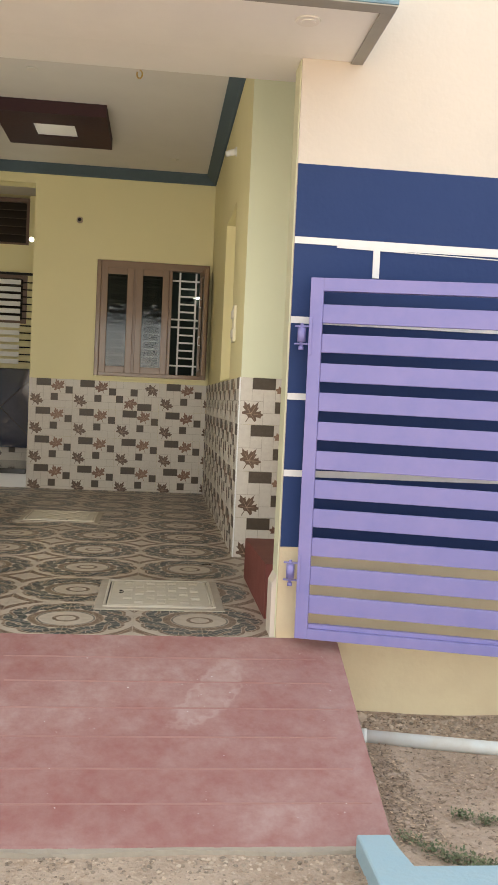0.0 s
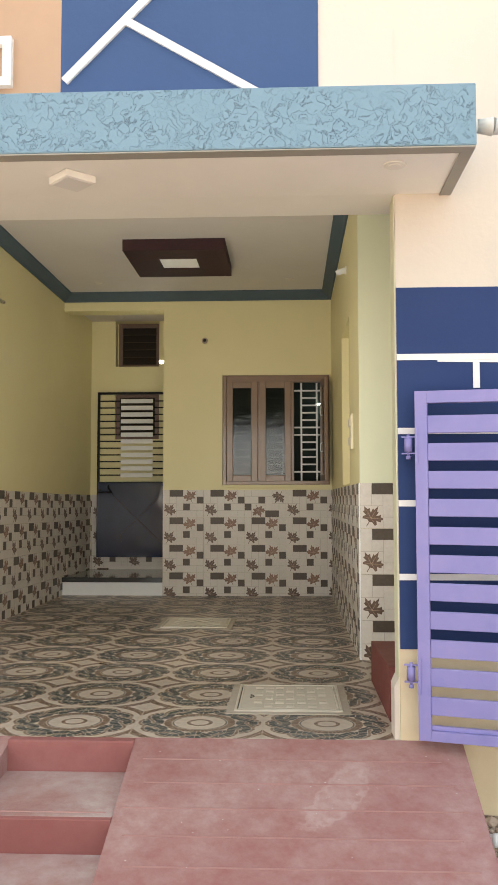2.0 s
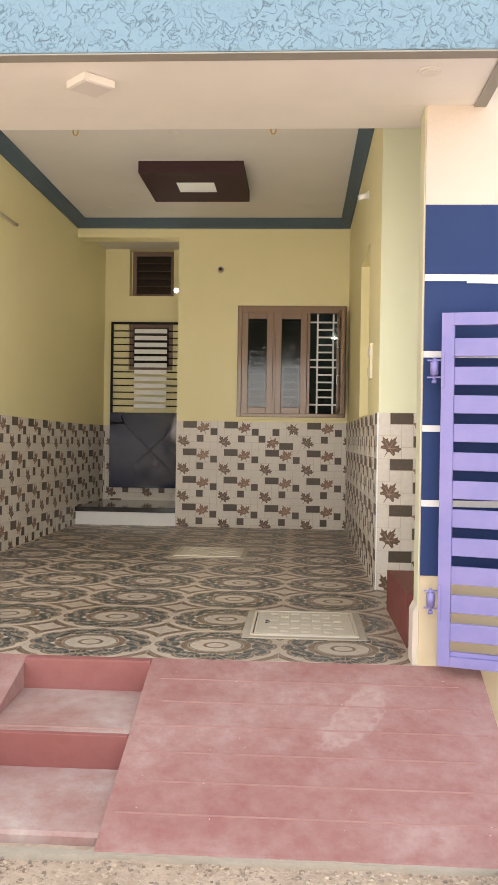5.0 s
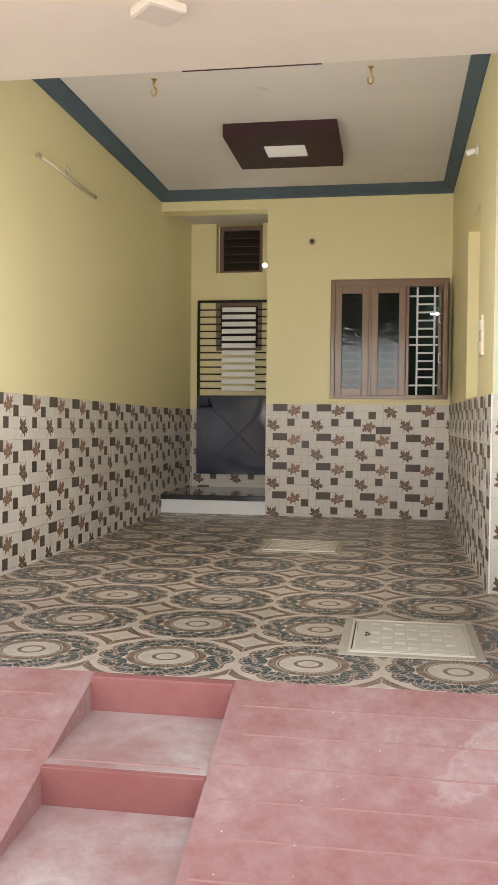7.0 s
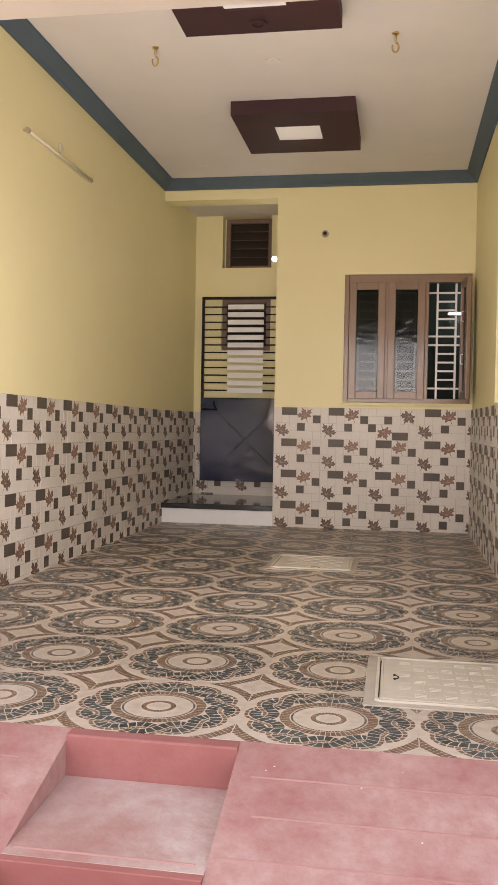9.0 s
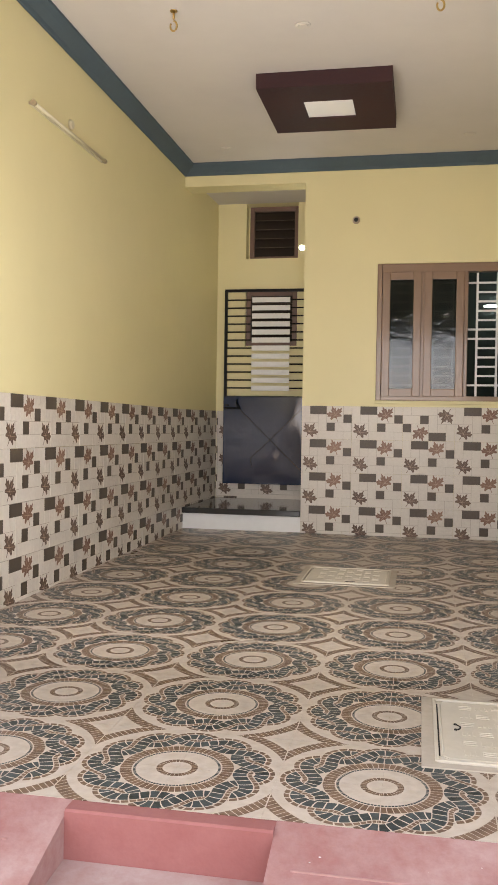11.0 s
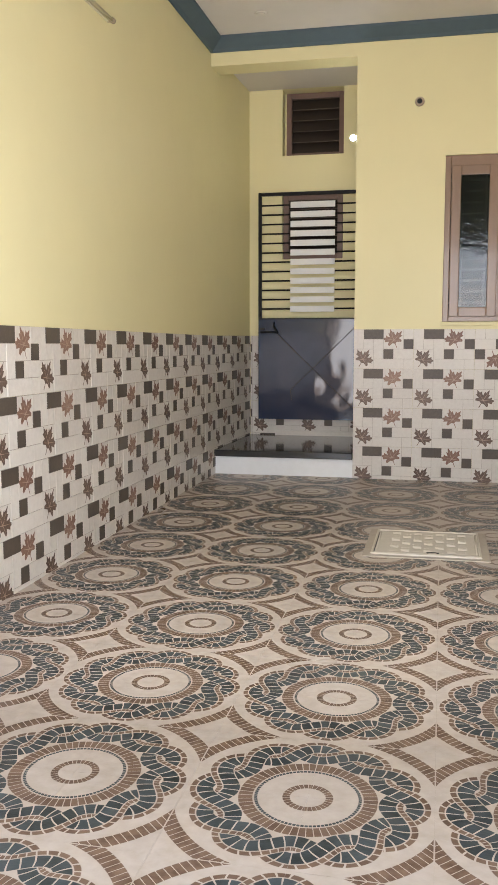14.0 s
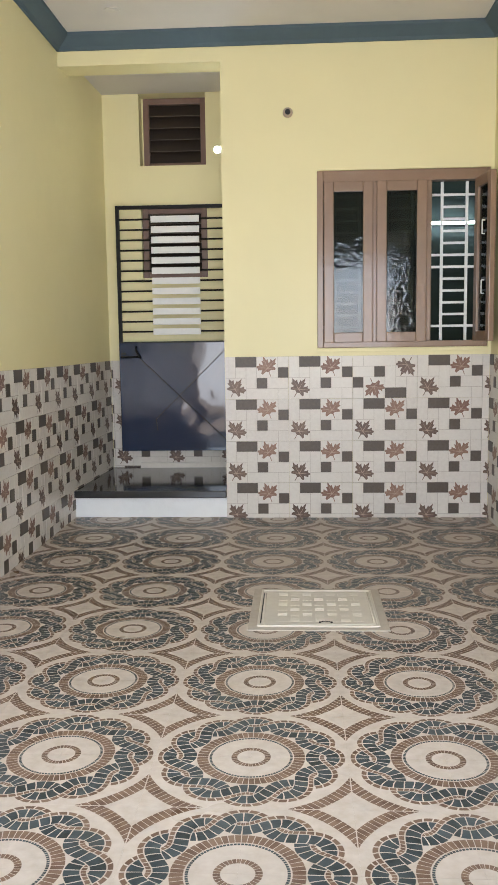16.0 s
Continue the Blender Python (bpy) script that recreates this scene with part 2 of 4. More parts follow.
class Net:
    """Small helper for maths in a node tree."""

    def __init__(self, nt):
        self.nt = nt

    def op(self, kind, *args, clamp=False):
        n = self.nt.nodes.new("ShaderNodeMath")
        n.operation, n.use_clamp = kind, clamp
        for i, a in enumerate(args):
            if isinstance(a, (int, float)):
                n.inputs[i].default_value = a
            else:
                self.nt.links.new(a, n.inputs[i])
        return n.outputs[0]

    def band(self, v, lo, hi, soft=0.003):
        """1 where lo < v < hi."""
        a = self.op("MULTIPLY_ADD", self.op("SUBTRACT", v, lo), 1 / soft, 0.5, clamp=True)
        b = self.op("MULTIPLY_ADD", self.op("SUBTRACT", hi, v), 1 / soft, 0.5, clamp=True)
        return self.op("MULTIPLY", a, b)

    def mix(self, f, a, b):
        n = self.nt.nodes.new("ShaderNodeMix")
        n.data_type = "RGBA"
        self.nt.links.new(f, n.inputs["Factor"])
        for k, v in (("A", a), ("B", b)):
            if isinstance(v, tuple):
                n.inputs[k].default_value = (*v, 1)
            else:
                self.nt.links.new(v, n.inputs[k])
        return n.outputs["Result"]


add_stain(RED)
TUBEM = mat("aged_tube_plastic", (0.64, 0.585, 0.41), 0.45)
ROSE = mat("ceiling_coloured_plastic", (0.66, 0.62, 0.55), 0.5)
CAP = mat("dull_tan_cap", (0.34, 0.27, 0.17), 0.5)
PITCH, FX, FY = 0.619, 1.3217, 2.7536


def floor_mat():
    """Printed mosaic medallions: rings, a plaited band and a four-pointed star between them."""
    m = bpy.data.materials.new("mosaic_print_floor_tile")
    m.use_nodes = True
    nt = m.node_tree
    g = Net(nt)
    b = nt.nodes["Principled BSDF"]
    geo = nt.nodes.new("ShaderNodeNewGeometry")
    sep = nt.nodes.new("ShaderNodeSeparateXYZ")
    nt.links.new(geo.outputs["Position"], sep.inputs[0])
    px = g.op("SUBTRACT", g.op("FRACT", g.op("MULTIPLY_ADD", sep.outputs[0], 1 / PITCH, 0.5 - FX / PITCH + 50)), 0.5)
    py = g.op("SUBTRACT", g.op("FRACT", g.op("MULTIPLY_ADD", sep.outputs[1], 1 / PITCH, 0.5 - FY / PITCH + 50)), 0.5)
    r = g.op("SQRT", g.op("ADD", g.op("MULTIPLY", px, px), g.op("MULTIPLY", py, py)))
    th = g.op("ARCTAN2", py, px)
    wave = g.op("COSINE", g.op("MULTIPLY", th, 6.0))
    swing = g.op("SINE", g.op("MULTIPLY", th, 6.0))

    def ticks(count, width, turn=th):
        f = g.op("FRACT", g.op("MULTIPLY", turn, count / (2 * math.pi)))
        return g.op("LESS_THAN", f, width)

    def shade(count, turn=th):
        """A tone of its own for each small piece of the print."""
        k = g.op("FLOOR", g.op("MULTIPLY", turn, count / (2 * math.pi)))
        return g.op("FRACT", g.op("MULTIPLY", g.op("SINE", g.op("MULTIPLY", k, 12.9)), 437.58))
    cream, teal, brown = (0.47, 0.40, 0.325), (0.022, 0.027, 0.027), (0.115, 0.067, 0.042)
    teal2 = (0.076, 0.096, 0.102)
    n1 = nt.nodes.new("ShaderNodeTexNoise")
    n1.inputs["Scale"].default_value, n1.inputs["Detail"].default_value = 26, 3
    nt.links.new(geo.outputs["Position"], n1.inputs["Vector"])
    nf = g.op("MULTIPLY_ADD", n1.outputs["Fac"], 2.4, -0.7, clamp=True)

    def tone(lo, hi, count, turn=th):
        return g.mix(g.op("MULTIPLY_ADD", shade(count, turn), 0.6, g.op("MULTIPLY", nf, 0.4)), lo, hi)
    brown2 = (0.225, 0.145, 0.098)
    brownc = g.mix(nf, brown, brown2)
    creamc = g.mix(nf, cream, (0.54, 0.47, 0.40))
    nott = lambda v: g.op("SUBTRACT", 1.0, v)
    t40, t64, t96 = nott(ticks(30, 0.13)), nott(ticks(56, 0.12)), nott(ticks(84, 0.2))
    col = creamc
    col = g.mix(g.op("MULTIPLY", g.band(r, 0.072, 0.102), t40), col, tone(brown, brown2, 30))
    col = g.mix(g.op("MULTIPLY", g.band(r, 0.203, 0.216), t96), col, tone(teal, teal2, 84))
    col = g.mix(g.op("MULTIPLY", g.band(r, 0.223, 0.280), t64), col, tone(brown, brown2, 56))
    amp = 0.054
    over = g.op("GREATER_THAN", swing, 0.0)
    for sgn, where in ((1.0, None), (-1.0, None), (1.0, over)):
        c = g.op("MULTIPLY_ADD", wave, amp * sgn, 0.385)
        lean = g.op("MULTIPLY", swing, 6.0 * amp / 0.385)
        d = g.op("DIVIDE", g.op("SUBTRACT", r, c), g.op("SQRT", g.op("MULTIPLY_ADD", lean, lean, 1.0)))
        turn = g.op("ADD", th, g.op("MULTIPLY", g.op("MULTIPLY", d, swing), -4.4 * amp * sgn / 0.149))
        cut, cut2 = nott(ticks(60, 0.13, turn)), nott(ticks(90, 0.17, turn))
        for f, paint in ((g.band(d, -0.053, 0.051), creamc),
                         (g.op("MULTIPLY", g.band(d, -0.048, 0.019), cut), tone(teal, teal2, 60, turn)),
                         (g.op("MULTIPLY", g.band(d, 0.0245, 0.0465), cut2), tone(brown, brown2, 90, turn))):
            if where:
                f = g.op("MULTIPLY", f, where)
            col = g.mix(f, col, paint)
    # star round the corner of the cell
    ax = g.op("SUBTRACT", 0.5, g.op("ABSOLUTE", px))
    ay = g.op("SUBTRACT", 0.5, g.op("ABSOLUTE", py))
    st = nott(g.op("LESS_THAN", g.op("FRACT", g.op("MULTIPLY", g.op("SUBTRACT", ax, ay), 23.0)), 0.12))
    col = g.mix(g.op("MULTIPLY", g.op("MULTIPLY", g.band(r, 0.535, 0.600), st), g.op("MULTIPLY", g.op("GREATER_THAN", ax, 0.003), g.op("GREATER_THAN", ay, 0.003))), col, brownc)
    nt.links.new(col, b.inputs["Base Color"])
    n2 = nt.nodes.new("ShaderNodeTexNoise")
    n2.inputs["Scale"].default_value = 2.0
    nt.links.new(geo.outputs["Position"], n2.inputs["Vector"])
    nt.links.new(g.op("MULTIPLY_ADD", n2.outputs["Fac"], 0.2, 0.22), b.inputs["Roughness"])
    n3 = nt.nodes.new("ShaderNodeTexNoise")
    n3.inputs["Scale"].default_value = 120
    nt.links.new(geo.outputs["Position"], n3.inputs["Vector"])
    bp = nt.nodes.new("ShaderNodeBump")
    bp.inputs["Strength"].default_value, bp.inputs["Distance"].default_value = 0.12, 0.004
    b.inputs["Specular IOR Level"].default_value = 0.18
    nt.links.new(n3.outputs["Fac"], bp.inputs["Height"])
    nt.links.new(bp.outputs[0], b.inputs["Normal"])
    return m


FLOORM = floor_mat()


def glass_mat():
    """Dark figured glass: strong wrinkles outside, a faint view of what stands behind."""
    m = mat("rippled_dark_glass", (0.006, 0.008, 0.008), 0.02, spec=0.62)
    nt = m.node_tree
    bs = nt.nodes["Principled BSDF"]
    bs.inputs["IOR"].default_value = 1.6
    geo = nt.nodes.new("ShaderNodeNewGeometry")
    n = nt.nodes.new("ShaderNodeTexNoise")
    n.inputs["Scale"].default_value, n.inputs["Detail"].default_value, n.inputs["Distortion"].default_value = 13, 1.2, 1.2
    nt.links.new(geo.outputs["Position"], n.inputs["Vector"])
    bp = nt.nodes.new("ShaderNodeBump")
    bp.inputs["Strength"].default_value, bp.inputs["Distance"].default_value = 0.30, 0.006
    nt.links.new(n.outputs["Fac"], bp.inputs["Height"])
    nt.links.new(bp.outputs[0], bs.inputs["Normal"])
    clear = nt.nodes.new("ShaderNodeBsdfRefraction")
    clear.inputs["Color"].default_value, clear.inputs["Roughness"].default_value, clear.inputs["IOR"].default_value = (0.55, 0.62, 0.60, 1), 0.02, 1.03
    nt.links.new(bp.outputs[0], clear.inputs["Normal"])
    both = nt.nodes.new("ShaderNodeMixShader")
    both.inputs[0].default_value = 0.5
    nt.links.new(bs.outputs[0], both.inputs[1])
    nt.links.new(clear.outputs[0], both.inputs[2])
    nt.links.new(both.outputs[0], nt.nodes["Material Output"].inputs["Surface"])
    return m


GLASS = glass_mat()


# ---------- mesh helpers ----------
def box(bm, x0, x1, y0, y1, z0, z1, mi=0, bevel=0.0):
    vs = [bm.verts.new((x, y, z)) for x in (x0, x1) for y in (y0, y1) for z in (z0, z1)]
    fs = [bm.faces.new([vs[i] for i in q]) for q in ((0, 1, 3, 2), (4, 6, 7, 5), (0, 4, 5, 1), (2, 3, 7, 6), (0, 2, 6, 4), (1, 5, 7, 3))]
    for f in fs:
        f.material_index = mi
    if bevel:
        es = list({e for f in fs for e in f.edges})
        bmesh.ops.bevel(bm, geom=es, offset=bevel, segments=2, affect="EDGES", profile=0.6)
    return fs


def prism(bm, pts, ax, a, b, mi=0):
    """A prism of the outline pts in the plane across axis ax, from a to b."""
    def at(p, v):
        return {"x": (v, p[0], p[1]), "y": (p[0], v, p[1]), "z": (p[0], p[1], v)}[ax]
    A = [bm.verts.new(at(p, a)) for p in pts]
    B = [bm.verts.new(at(p, b)) for p in pts]
    fs = [bm.faces.new(A), bm.faces.new(B[::-1])]
    for i in range(len(pts)):
        j = (i + 1) % len(pts)
        fs.append(bm.faces.new((A[i], B[i], B[j], A[j])))
    for f in fs:
        f.material_index = mi
    return fs


def tube(bm, p, q, r, seg=12, mi=0, r2=None):
    p, q = Vector(p), Vector(q)
    d = q - p
    m = Matrix.Translation((p + q) / 2) @ d.to_track_quat("Z", "Y").to_matrix().to_4x4()
    res = bmesh.ops.create_cone(bm, cap_ends=True, segments=seg, radius1=r, radius2=r if r2 is None else r2, depth=d.length, matrix=m)
    for f in {f for v in res["verts"] for f in v.link_faces}:
        f.material_index = mi
        f.smooth = len(f.verts) == 4


def finish(bm, name, mats):
    bmesh.ops.recalc_face_normals(bm, faces=bm.faces)
    me = bpy.data.meshes.new(name)
    bm.to_mesh(me)
    bm.free()
    for m in (mats if isinstance(mats, (list, tuple)) else [mats]):
        me.materials.append(m)
    return me


def part(name, bm, material, parent=None, label=""):
    ob = new(name, finish(bm, name, material))
    if parent:
        ob.parent = parent
        ob.matrix_parent_inverse = parent.matrix_world.inverted()
    return tagged(ob, label)


def boxpart(name, dims, material, parent=None, label="", bevel=0.0):
    bm = bmesh.new()
    box(bm, *dims, bevel=bevel)
    return part(name, bm, material, parent, label)


def thing(name, at, label, category="", group=""):
    ob = new(name)
    ob.empty_display_size = 0.1
    ob.matrix_world = at if isinstance(at, Matrix) else Matrix.Translation(at)
    return tagged(ob, label, category, group)


def structure(name, bm, material, label=""):
    return tagged(part(name, bm, material), label, kind="structure")


# ---------- large structure ----------
T = 0.23
bm = bmesh.new()
box(bm, XL - T, XL, 0.29, RY + T, 0, CZ)
wall_w = structure("wall_west", bm, YELLOW, "pale yellow painted side wall above a leaf-patterned tile dado")

# the side wall runs slightly out of square in the door recess
WEDGE = 0.042
bm = bmesh.new()
prism(bm, [(XL - 0.001, YB), (XL + WEDGE, RY), (XL - 0.001, RY)], "z", 0.0, 3.411)
structure("wall_recess_west", bm, YELLOW, "yellow painted side wall of the door recess")

# back wall with window opening
WX0, WX1, WZ0, WZ1 = 1.617, 2.842, 1.257, 2.515
bm = bmesh.new()
box(bm, RX, WX0, YB, YB + T, 0, CZ)
box(bm, WX1, XR + 0.35, YB, YB + T, 0, CZ)
box(bm, WX0, WX1, YB, YB + T, 0, WZ0)
box(bm, WX0, WX1, YB, YB + T, WZ1, CZ)
wall_n = structure("wall_north", bm, YELLOW, "pale yellow painted back wall with a brown framed window")
bm = bmesh.new()
box(bm, XL, RX, YB, 6.145, 3.281, CZ)
structure("wall_header", bm, YELLOW, "yellow painted lintel beam over the door recess")
bm = bmesh.new()
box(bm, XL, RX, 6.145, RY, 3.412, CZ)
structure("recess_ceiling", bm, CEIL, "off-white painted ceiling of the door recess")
bm = bmesh.new()
box(bm, RX, RX + T, YB + T, RY, 0, CZ)
structure("wall_recess_side", bm, YELLOW)
# recess back wall with the vent and a window behind the open door leaf
VX0, VX1, VZ0, VZ1 = 0.128, 0.698, 2.815, 3.412
KX0, KX1, KZ0, KZ1 = 0.135, 0.694, 1.868, 2.461
bm = bmesh.new()
box(bm, XL, VX0, RY, RY + T, 0, CZ)
box(bm, VX1, RX + T, RY, RY + T, 0, CZ)
box(bm, VX0, VX1, RY, RY + T, 0, KZ0)
box(bm, VX0, VX1, RY, RY + T, KZ1, VZ0)
box(bm, VX0, VX1, RY, RY + T, VZ1, CZ)
structure("wall_recess_back", bm, YELLOW, "yellow painted recess wall with a louvred ventilator")

# right wall of the porch with its niche
NY0, NY1, NZ0, NZ1, ND = 2.967, 3.944, 1.215, 2.57, 0.24
bm = bmesh.new()
TW = 0.35
box(bm, XR, XR + TW, 2.0, NY0, 0, CZ)
box(bm, XR, XR + TW, NY1, YB, 0, CZ)
box(bm, XR, XR + TW, NY0, NY1, 0, NZ0)
box(bm, XR, XR + TW, NY0, NY1, NZ1, CZ)
box(bm, XR + ND, XR + TW, NY0, NY1, NZ0, NZ1)
structure("wall_east", bm, YELLOW, "pale yellow painted side wall with a tall niche")
bm = bmesh.new()
box(bm, XR - 0.001, 4.19, 1.994, 1.9995, DADO - 0.02, CZ - 0.001)
structure("wall_pillar_face", bm, GREENISH, "pale green painted pillar face")
bm = bmesh.new()
box(bm, XR + TW, 5.2, 2.0, 2.0 + T, 0, CZ)
box(bm, 4.2, 4.2 + T, 0.3, 2.0, 0, CZ)
structure("wall_stair_bay", bm, GREENISH, "pale green painted wall of the side bay")

# front wall, plinth and beam over the opening
bm = bmesh.new()
box(bm, XE, 14.0, 0.0, 0.15, 0.407, 3.6)
structure("wall_front", bm, CREAM, "cream painted front wall")
bm = bmesh.new()
box(bm, XE, 14.0, 0.0, 0.15, -0.9, 0.407)
structure("wall_front_plinth", bm, BASECREAM, "yellowish cream plinth, dusty near the ground")
bm = bmesh.new()
box(bm, -10.0, XL, 0.0, 0.29, -0.9, 3.6)
structure("wall_front_west", bm, CREAM, "cream painted front wall")
bm = bmesh.new()
box(bm, XL, XE, 0.0, 0.29, SZ, 3.6)
box(bm, XE, 5.2, 0.151, 0.29, SZ, 3.6)
structure("beam", bm, SOFFIT, "cream beam over the porch opening")
# green jamb skin on the reveal
bm = bmesh.new()
box(bm, XE - 0.006, XE - 0.0005, 0.012, 0.148, 0.0, SZ - 0.002)
structure("trim_jamb", bm, GREENISH, "pale green jamb of the opening")

bm = bmesh.new()
prism(bm, [(XE - 0.026, 0.0), (XE - 0.0065, 0.0), (XE - 0.0065, 0.275), (XE - 0.026, 0.235)], "y", 0.014, 0.147)
structure("trim_jamb_foot", bm, CREAM, "cream plaster swelling at the foot of the jamb")

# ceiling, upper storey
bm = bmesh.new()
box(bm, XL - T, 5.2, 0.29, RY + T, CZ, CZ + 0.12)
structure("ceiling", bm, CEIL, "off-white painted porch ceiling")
bm = bmesh.new()
box(bm, -10.0, 1.289, -0.0, 0.25, 3.6, 5.5)
box(bm, -10.0, 1.289, -0.012, 0.0, SZ + 0.05, 5.5)
structure("wall_upper_west", bm, ORANGE, "apricot painted upper wall")
bm = bmesh.new()
box(bm, 1.289, 2.528, -0.0, 0.25, 3.6, 5.5)
box(bm, 1.289, 2.528, -0.012, 0.0, SZ + 0.05, 5.5)
structure("wall_upper_blue", bm, BLUE2, "royal blue painted upper wall panel")
bm = bmesh.new()
box(bm, 2.528, 14.0, 0.0, 0.25, 3.6, 5.5)
structure("wall_upper_east", bm, CREAM, "cream painted upper wall")

bm = bmesh.new()
box(bm, 2.528, XE + 0.001, -0.004, -0.0005, SZ + 0.05, 5.5)
structure("wall_upper_east", bm, CREAM, "cream painted upper wall")

# cornice inside the porch
bm = bmesh.new()
c0, c1 = 3.382, CZ
for prof, ax, a, b_ in (
        ([(YB, c0), (YB, c1), (YB - 0.105, c1), (YB - 0.105, c1 - 0.02), (YB - 0.075, c1 - 0.045), (YB - 0.03, c0 + 0.02), (YB - 0.018, c0)], "x", XL, XR),
        ([(XL, c0), (XL, c1), (XL + 0.105, c1), (XL + 0.105, c1 - 0.02), (XL + 0.075, c1 - 0.045), (XL + 0.03, c0 + 0.02), (XL + 0.018, c0)], "y", 0.29, YB),
        ([(XR, c0), (XR, c1), (XR - 0.105, c1), (XR - 0.105, c1 - 0.02), (XR - 0.075, c1 - 0.045), (XR - 0.03, c0 + 0.02), (XR - 0.018, c0)], "y", 2.0, YB)):
    prism(bm, prof, ax, a, b_)
structure("cornice", bm, CORNICE, "slate blue painted plaster cornice")

# canopy with its textured fascia
CXR, CYF, CZT = 3.146, -0.575, 2.775
bm = bmesh.new()
box(bm, -10.0, CXR - 0.05, CYF + 0.05, -0.0008, SZ, CZT - 0.01)
canopy = structure("canopy", bm, SOFFIT, "cream painted canopy slab over the entrance")
bm = bmesh.new()
box(bm, -10.0, CXR, CYF, CYF + 0.05, SZ - 0.004, CZT, bevel=0.008)
box(bm, CXR - 0.05, CXR, CYF + 0.05, -0.002, SZ - 0.004, CZT)
structure("canopy_fascia", bm, FASCIA, "sky blue fascia with a rough crackled plaster texture")
bm = bmesh.new()
box(bm, -10.0, CXR - 0.004, CYF + 0.004, CYF + 0.07, SZ - 0.010, SZ - 0.0045)
box(bm, CXR - 0.056, CXR - 0.004, CYF + 0.0705, -0.002, SZ - 0.010, SZ - 0.0045)
structure("trim_drip_edge", bm, GREY, "grey painted drip edge under the canopy")

# floors
bm = bmesh.new()
box(bm, XL, XE - 0.002, 0.001, 0.151, -0.9, -0.0012)
box(bm, XL, 5.2, 0.151, 0.29, -0.9, -0.0012)
box(bm, XL - T, 5.2, 0.29, RY + T, -0.9, -0.0012)
structure("floor_slab", bm, GROUT)
bm = bmesh.new()
box(bm, XL, RX, YB + 0.02, RY, -0.01, 0.150)
structure("door_step", bm, WHITE, "white painted step riser under a black granite tread")
bm = bmesh.new()
box(bm, XL, RX - 0.002, YB - 0.012, RY, 0.150, 0.205, bevel=0.006)
structure("step_tread", bm, GRANITE, "polished black granite tread")

def earth(x, y):
    """Height of the ground at a point."""
    z = GZ + 0.018 * noise.noise((x * 1.3, y * 1.3, 0)) + 0.008 * noise.noise((x * 6, y * 6, 3))
    if x > 3.1:
        z += 0.02 * max(0.0, min(1.0, (y + 1.2) / 1.2))
        z += 0.050 * math.exp(-((y - 0.02) / 0.11) ** 2) * math.exp(-(x - 3.1) / 0.45)
    return z


# ground, one sheet, gently uneven, rising a little to the wall
bm = bmesh.new()
xs = sorted(set([-60, -30, -15, -8, 12, 20, 40, 70] + [round(-5 + 0.12 * i, 3) for i in range(100)]))
ys = sorted(set([-80, -40, -20, -12] + [round(-8 + 0.12 * i, 3) for i in range(59)] + [round(-1.0 + 0.05 * i, 3) for i in range(20)] + [0.02]))
grid = {}
for i, x in enumerate(xs):
    for j, y in enumerate(ys):
        z = earth(x, y)
        if y < -9 or abs(x) > 8.1:
            z = GZ - 0.01
        grid[i, j] = bm.verts.new((x, y, z))
for i in range(len(xs) - 1):
    for j in range(len(ys) - 1):
        f = bm.faces.new((grid[i, j], grid[i + 1, j], grid[i + 1, j + 1], grid[i, j + 1]))
        f.smooth = True
structure("ground", bm, SAND, "sandy earth with small stones")

# red cement ramps either side of the steps
RYB, RZB = -1.128, -0.3587
SX0, SX1 = 1.100, 1.675


def ramp(name, x0, x1, label, taper=0.0):
    bm = bmesh.new()
    n = 7
    prism(bm, [(-0.002, 0.0), (RYB + 0.012, RZB + 0.003), (RYB, RZB - 0.006), (RYB, -0.75), (-0.002, -0.75)], "x", x0, x1)
    for v in bm.verts:
        if abs(v.co.x - x1) < 1e-4:
            v.co.x += taper * v.co.y
    ob = structure(name, bm, RED, label)
    for k in range(1, n):
        y, z = -0.1585 * k, -0.1585 * k * RZB / RYB
        bm = bmesh.new()
        prism(bm, [(y + 0.0025, z), (y + 0.001, z + 0.0035), (y - 0.003, z + 0.0030), (y - 0.004, z - 0.006), (y + 0.0025, z - 0.006)], "x", x0 + 0.03 * (1 + k % 3), x1 - 0.03 * (2 + (k * 2) % 3))
        tagged(part("scored_line", bm, REDLINE, ob))
    return ob


ramp("ramp_east", SX1, 3.155, "red oxide cement ramp with scored lines, dusty", 0.024)
ramp("ramp_west", -0.9, SX0, "red oxide cement ramp with scored lines, dusty")
steps = thing("entrance_steps", (SX0, 0, GZ), "red cement entrance steps let into the ramp, dusty treads")
steps["kind"] = "structure"
for k, (ya, za, yb, zb) in enumerate(((-0.064, -0.138, -0.542, -0.1655), (-0.560, -0.305, -1.045, -0.335))):
    bm = bmesh.new()
    prism(bm, [(ya, za), (yb, zb), (yb - 0.012, zb - 0.012), (yb - 0.014, -0.75), (ya, -0.75)], "x", SX0, SX1)
    part("tread", bm, REDTOP, steps)
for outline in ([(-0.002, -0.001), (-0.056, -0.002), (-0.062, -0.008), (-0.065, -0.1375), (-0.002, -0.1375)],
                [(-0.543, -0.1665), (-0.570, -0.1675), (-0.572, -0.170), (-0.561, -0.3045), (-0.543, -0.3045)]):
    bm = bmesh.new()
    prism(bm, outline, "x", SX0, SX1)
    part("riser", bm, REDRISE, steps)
bm = bmesh.new()
prism(bm, [(-0.502, -0.1625), (-0.503, -0.1590), (-0.507, -0.1595), (-0.508, -0.1640)], "x", SX0 + 0.02, SX1 - 0.03)
part("scored_line", bm, REDLINE, steps)
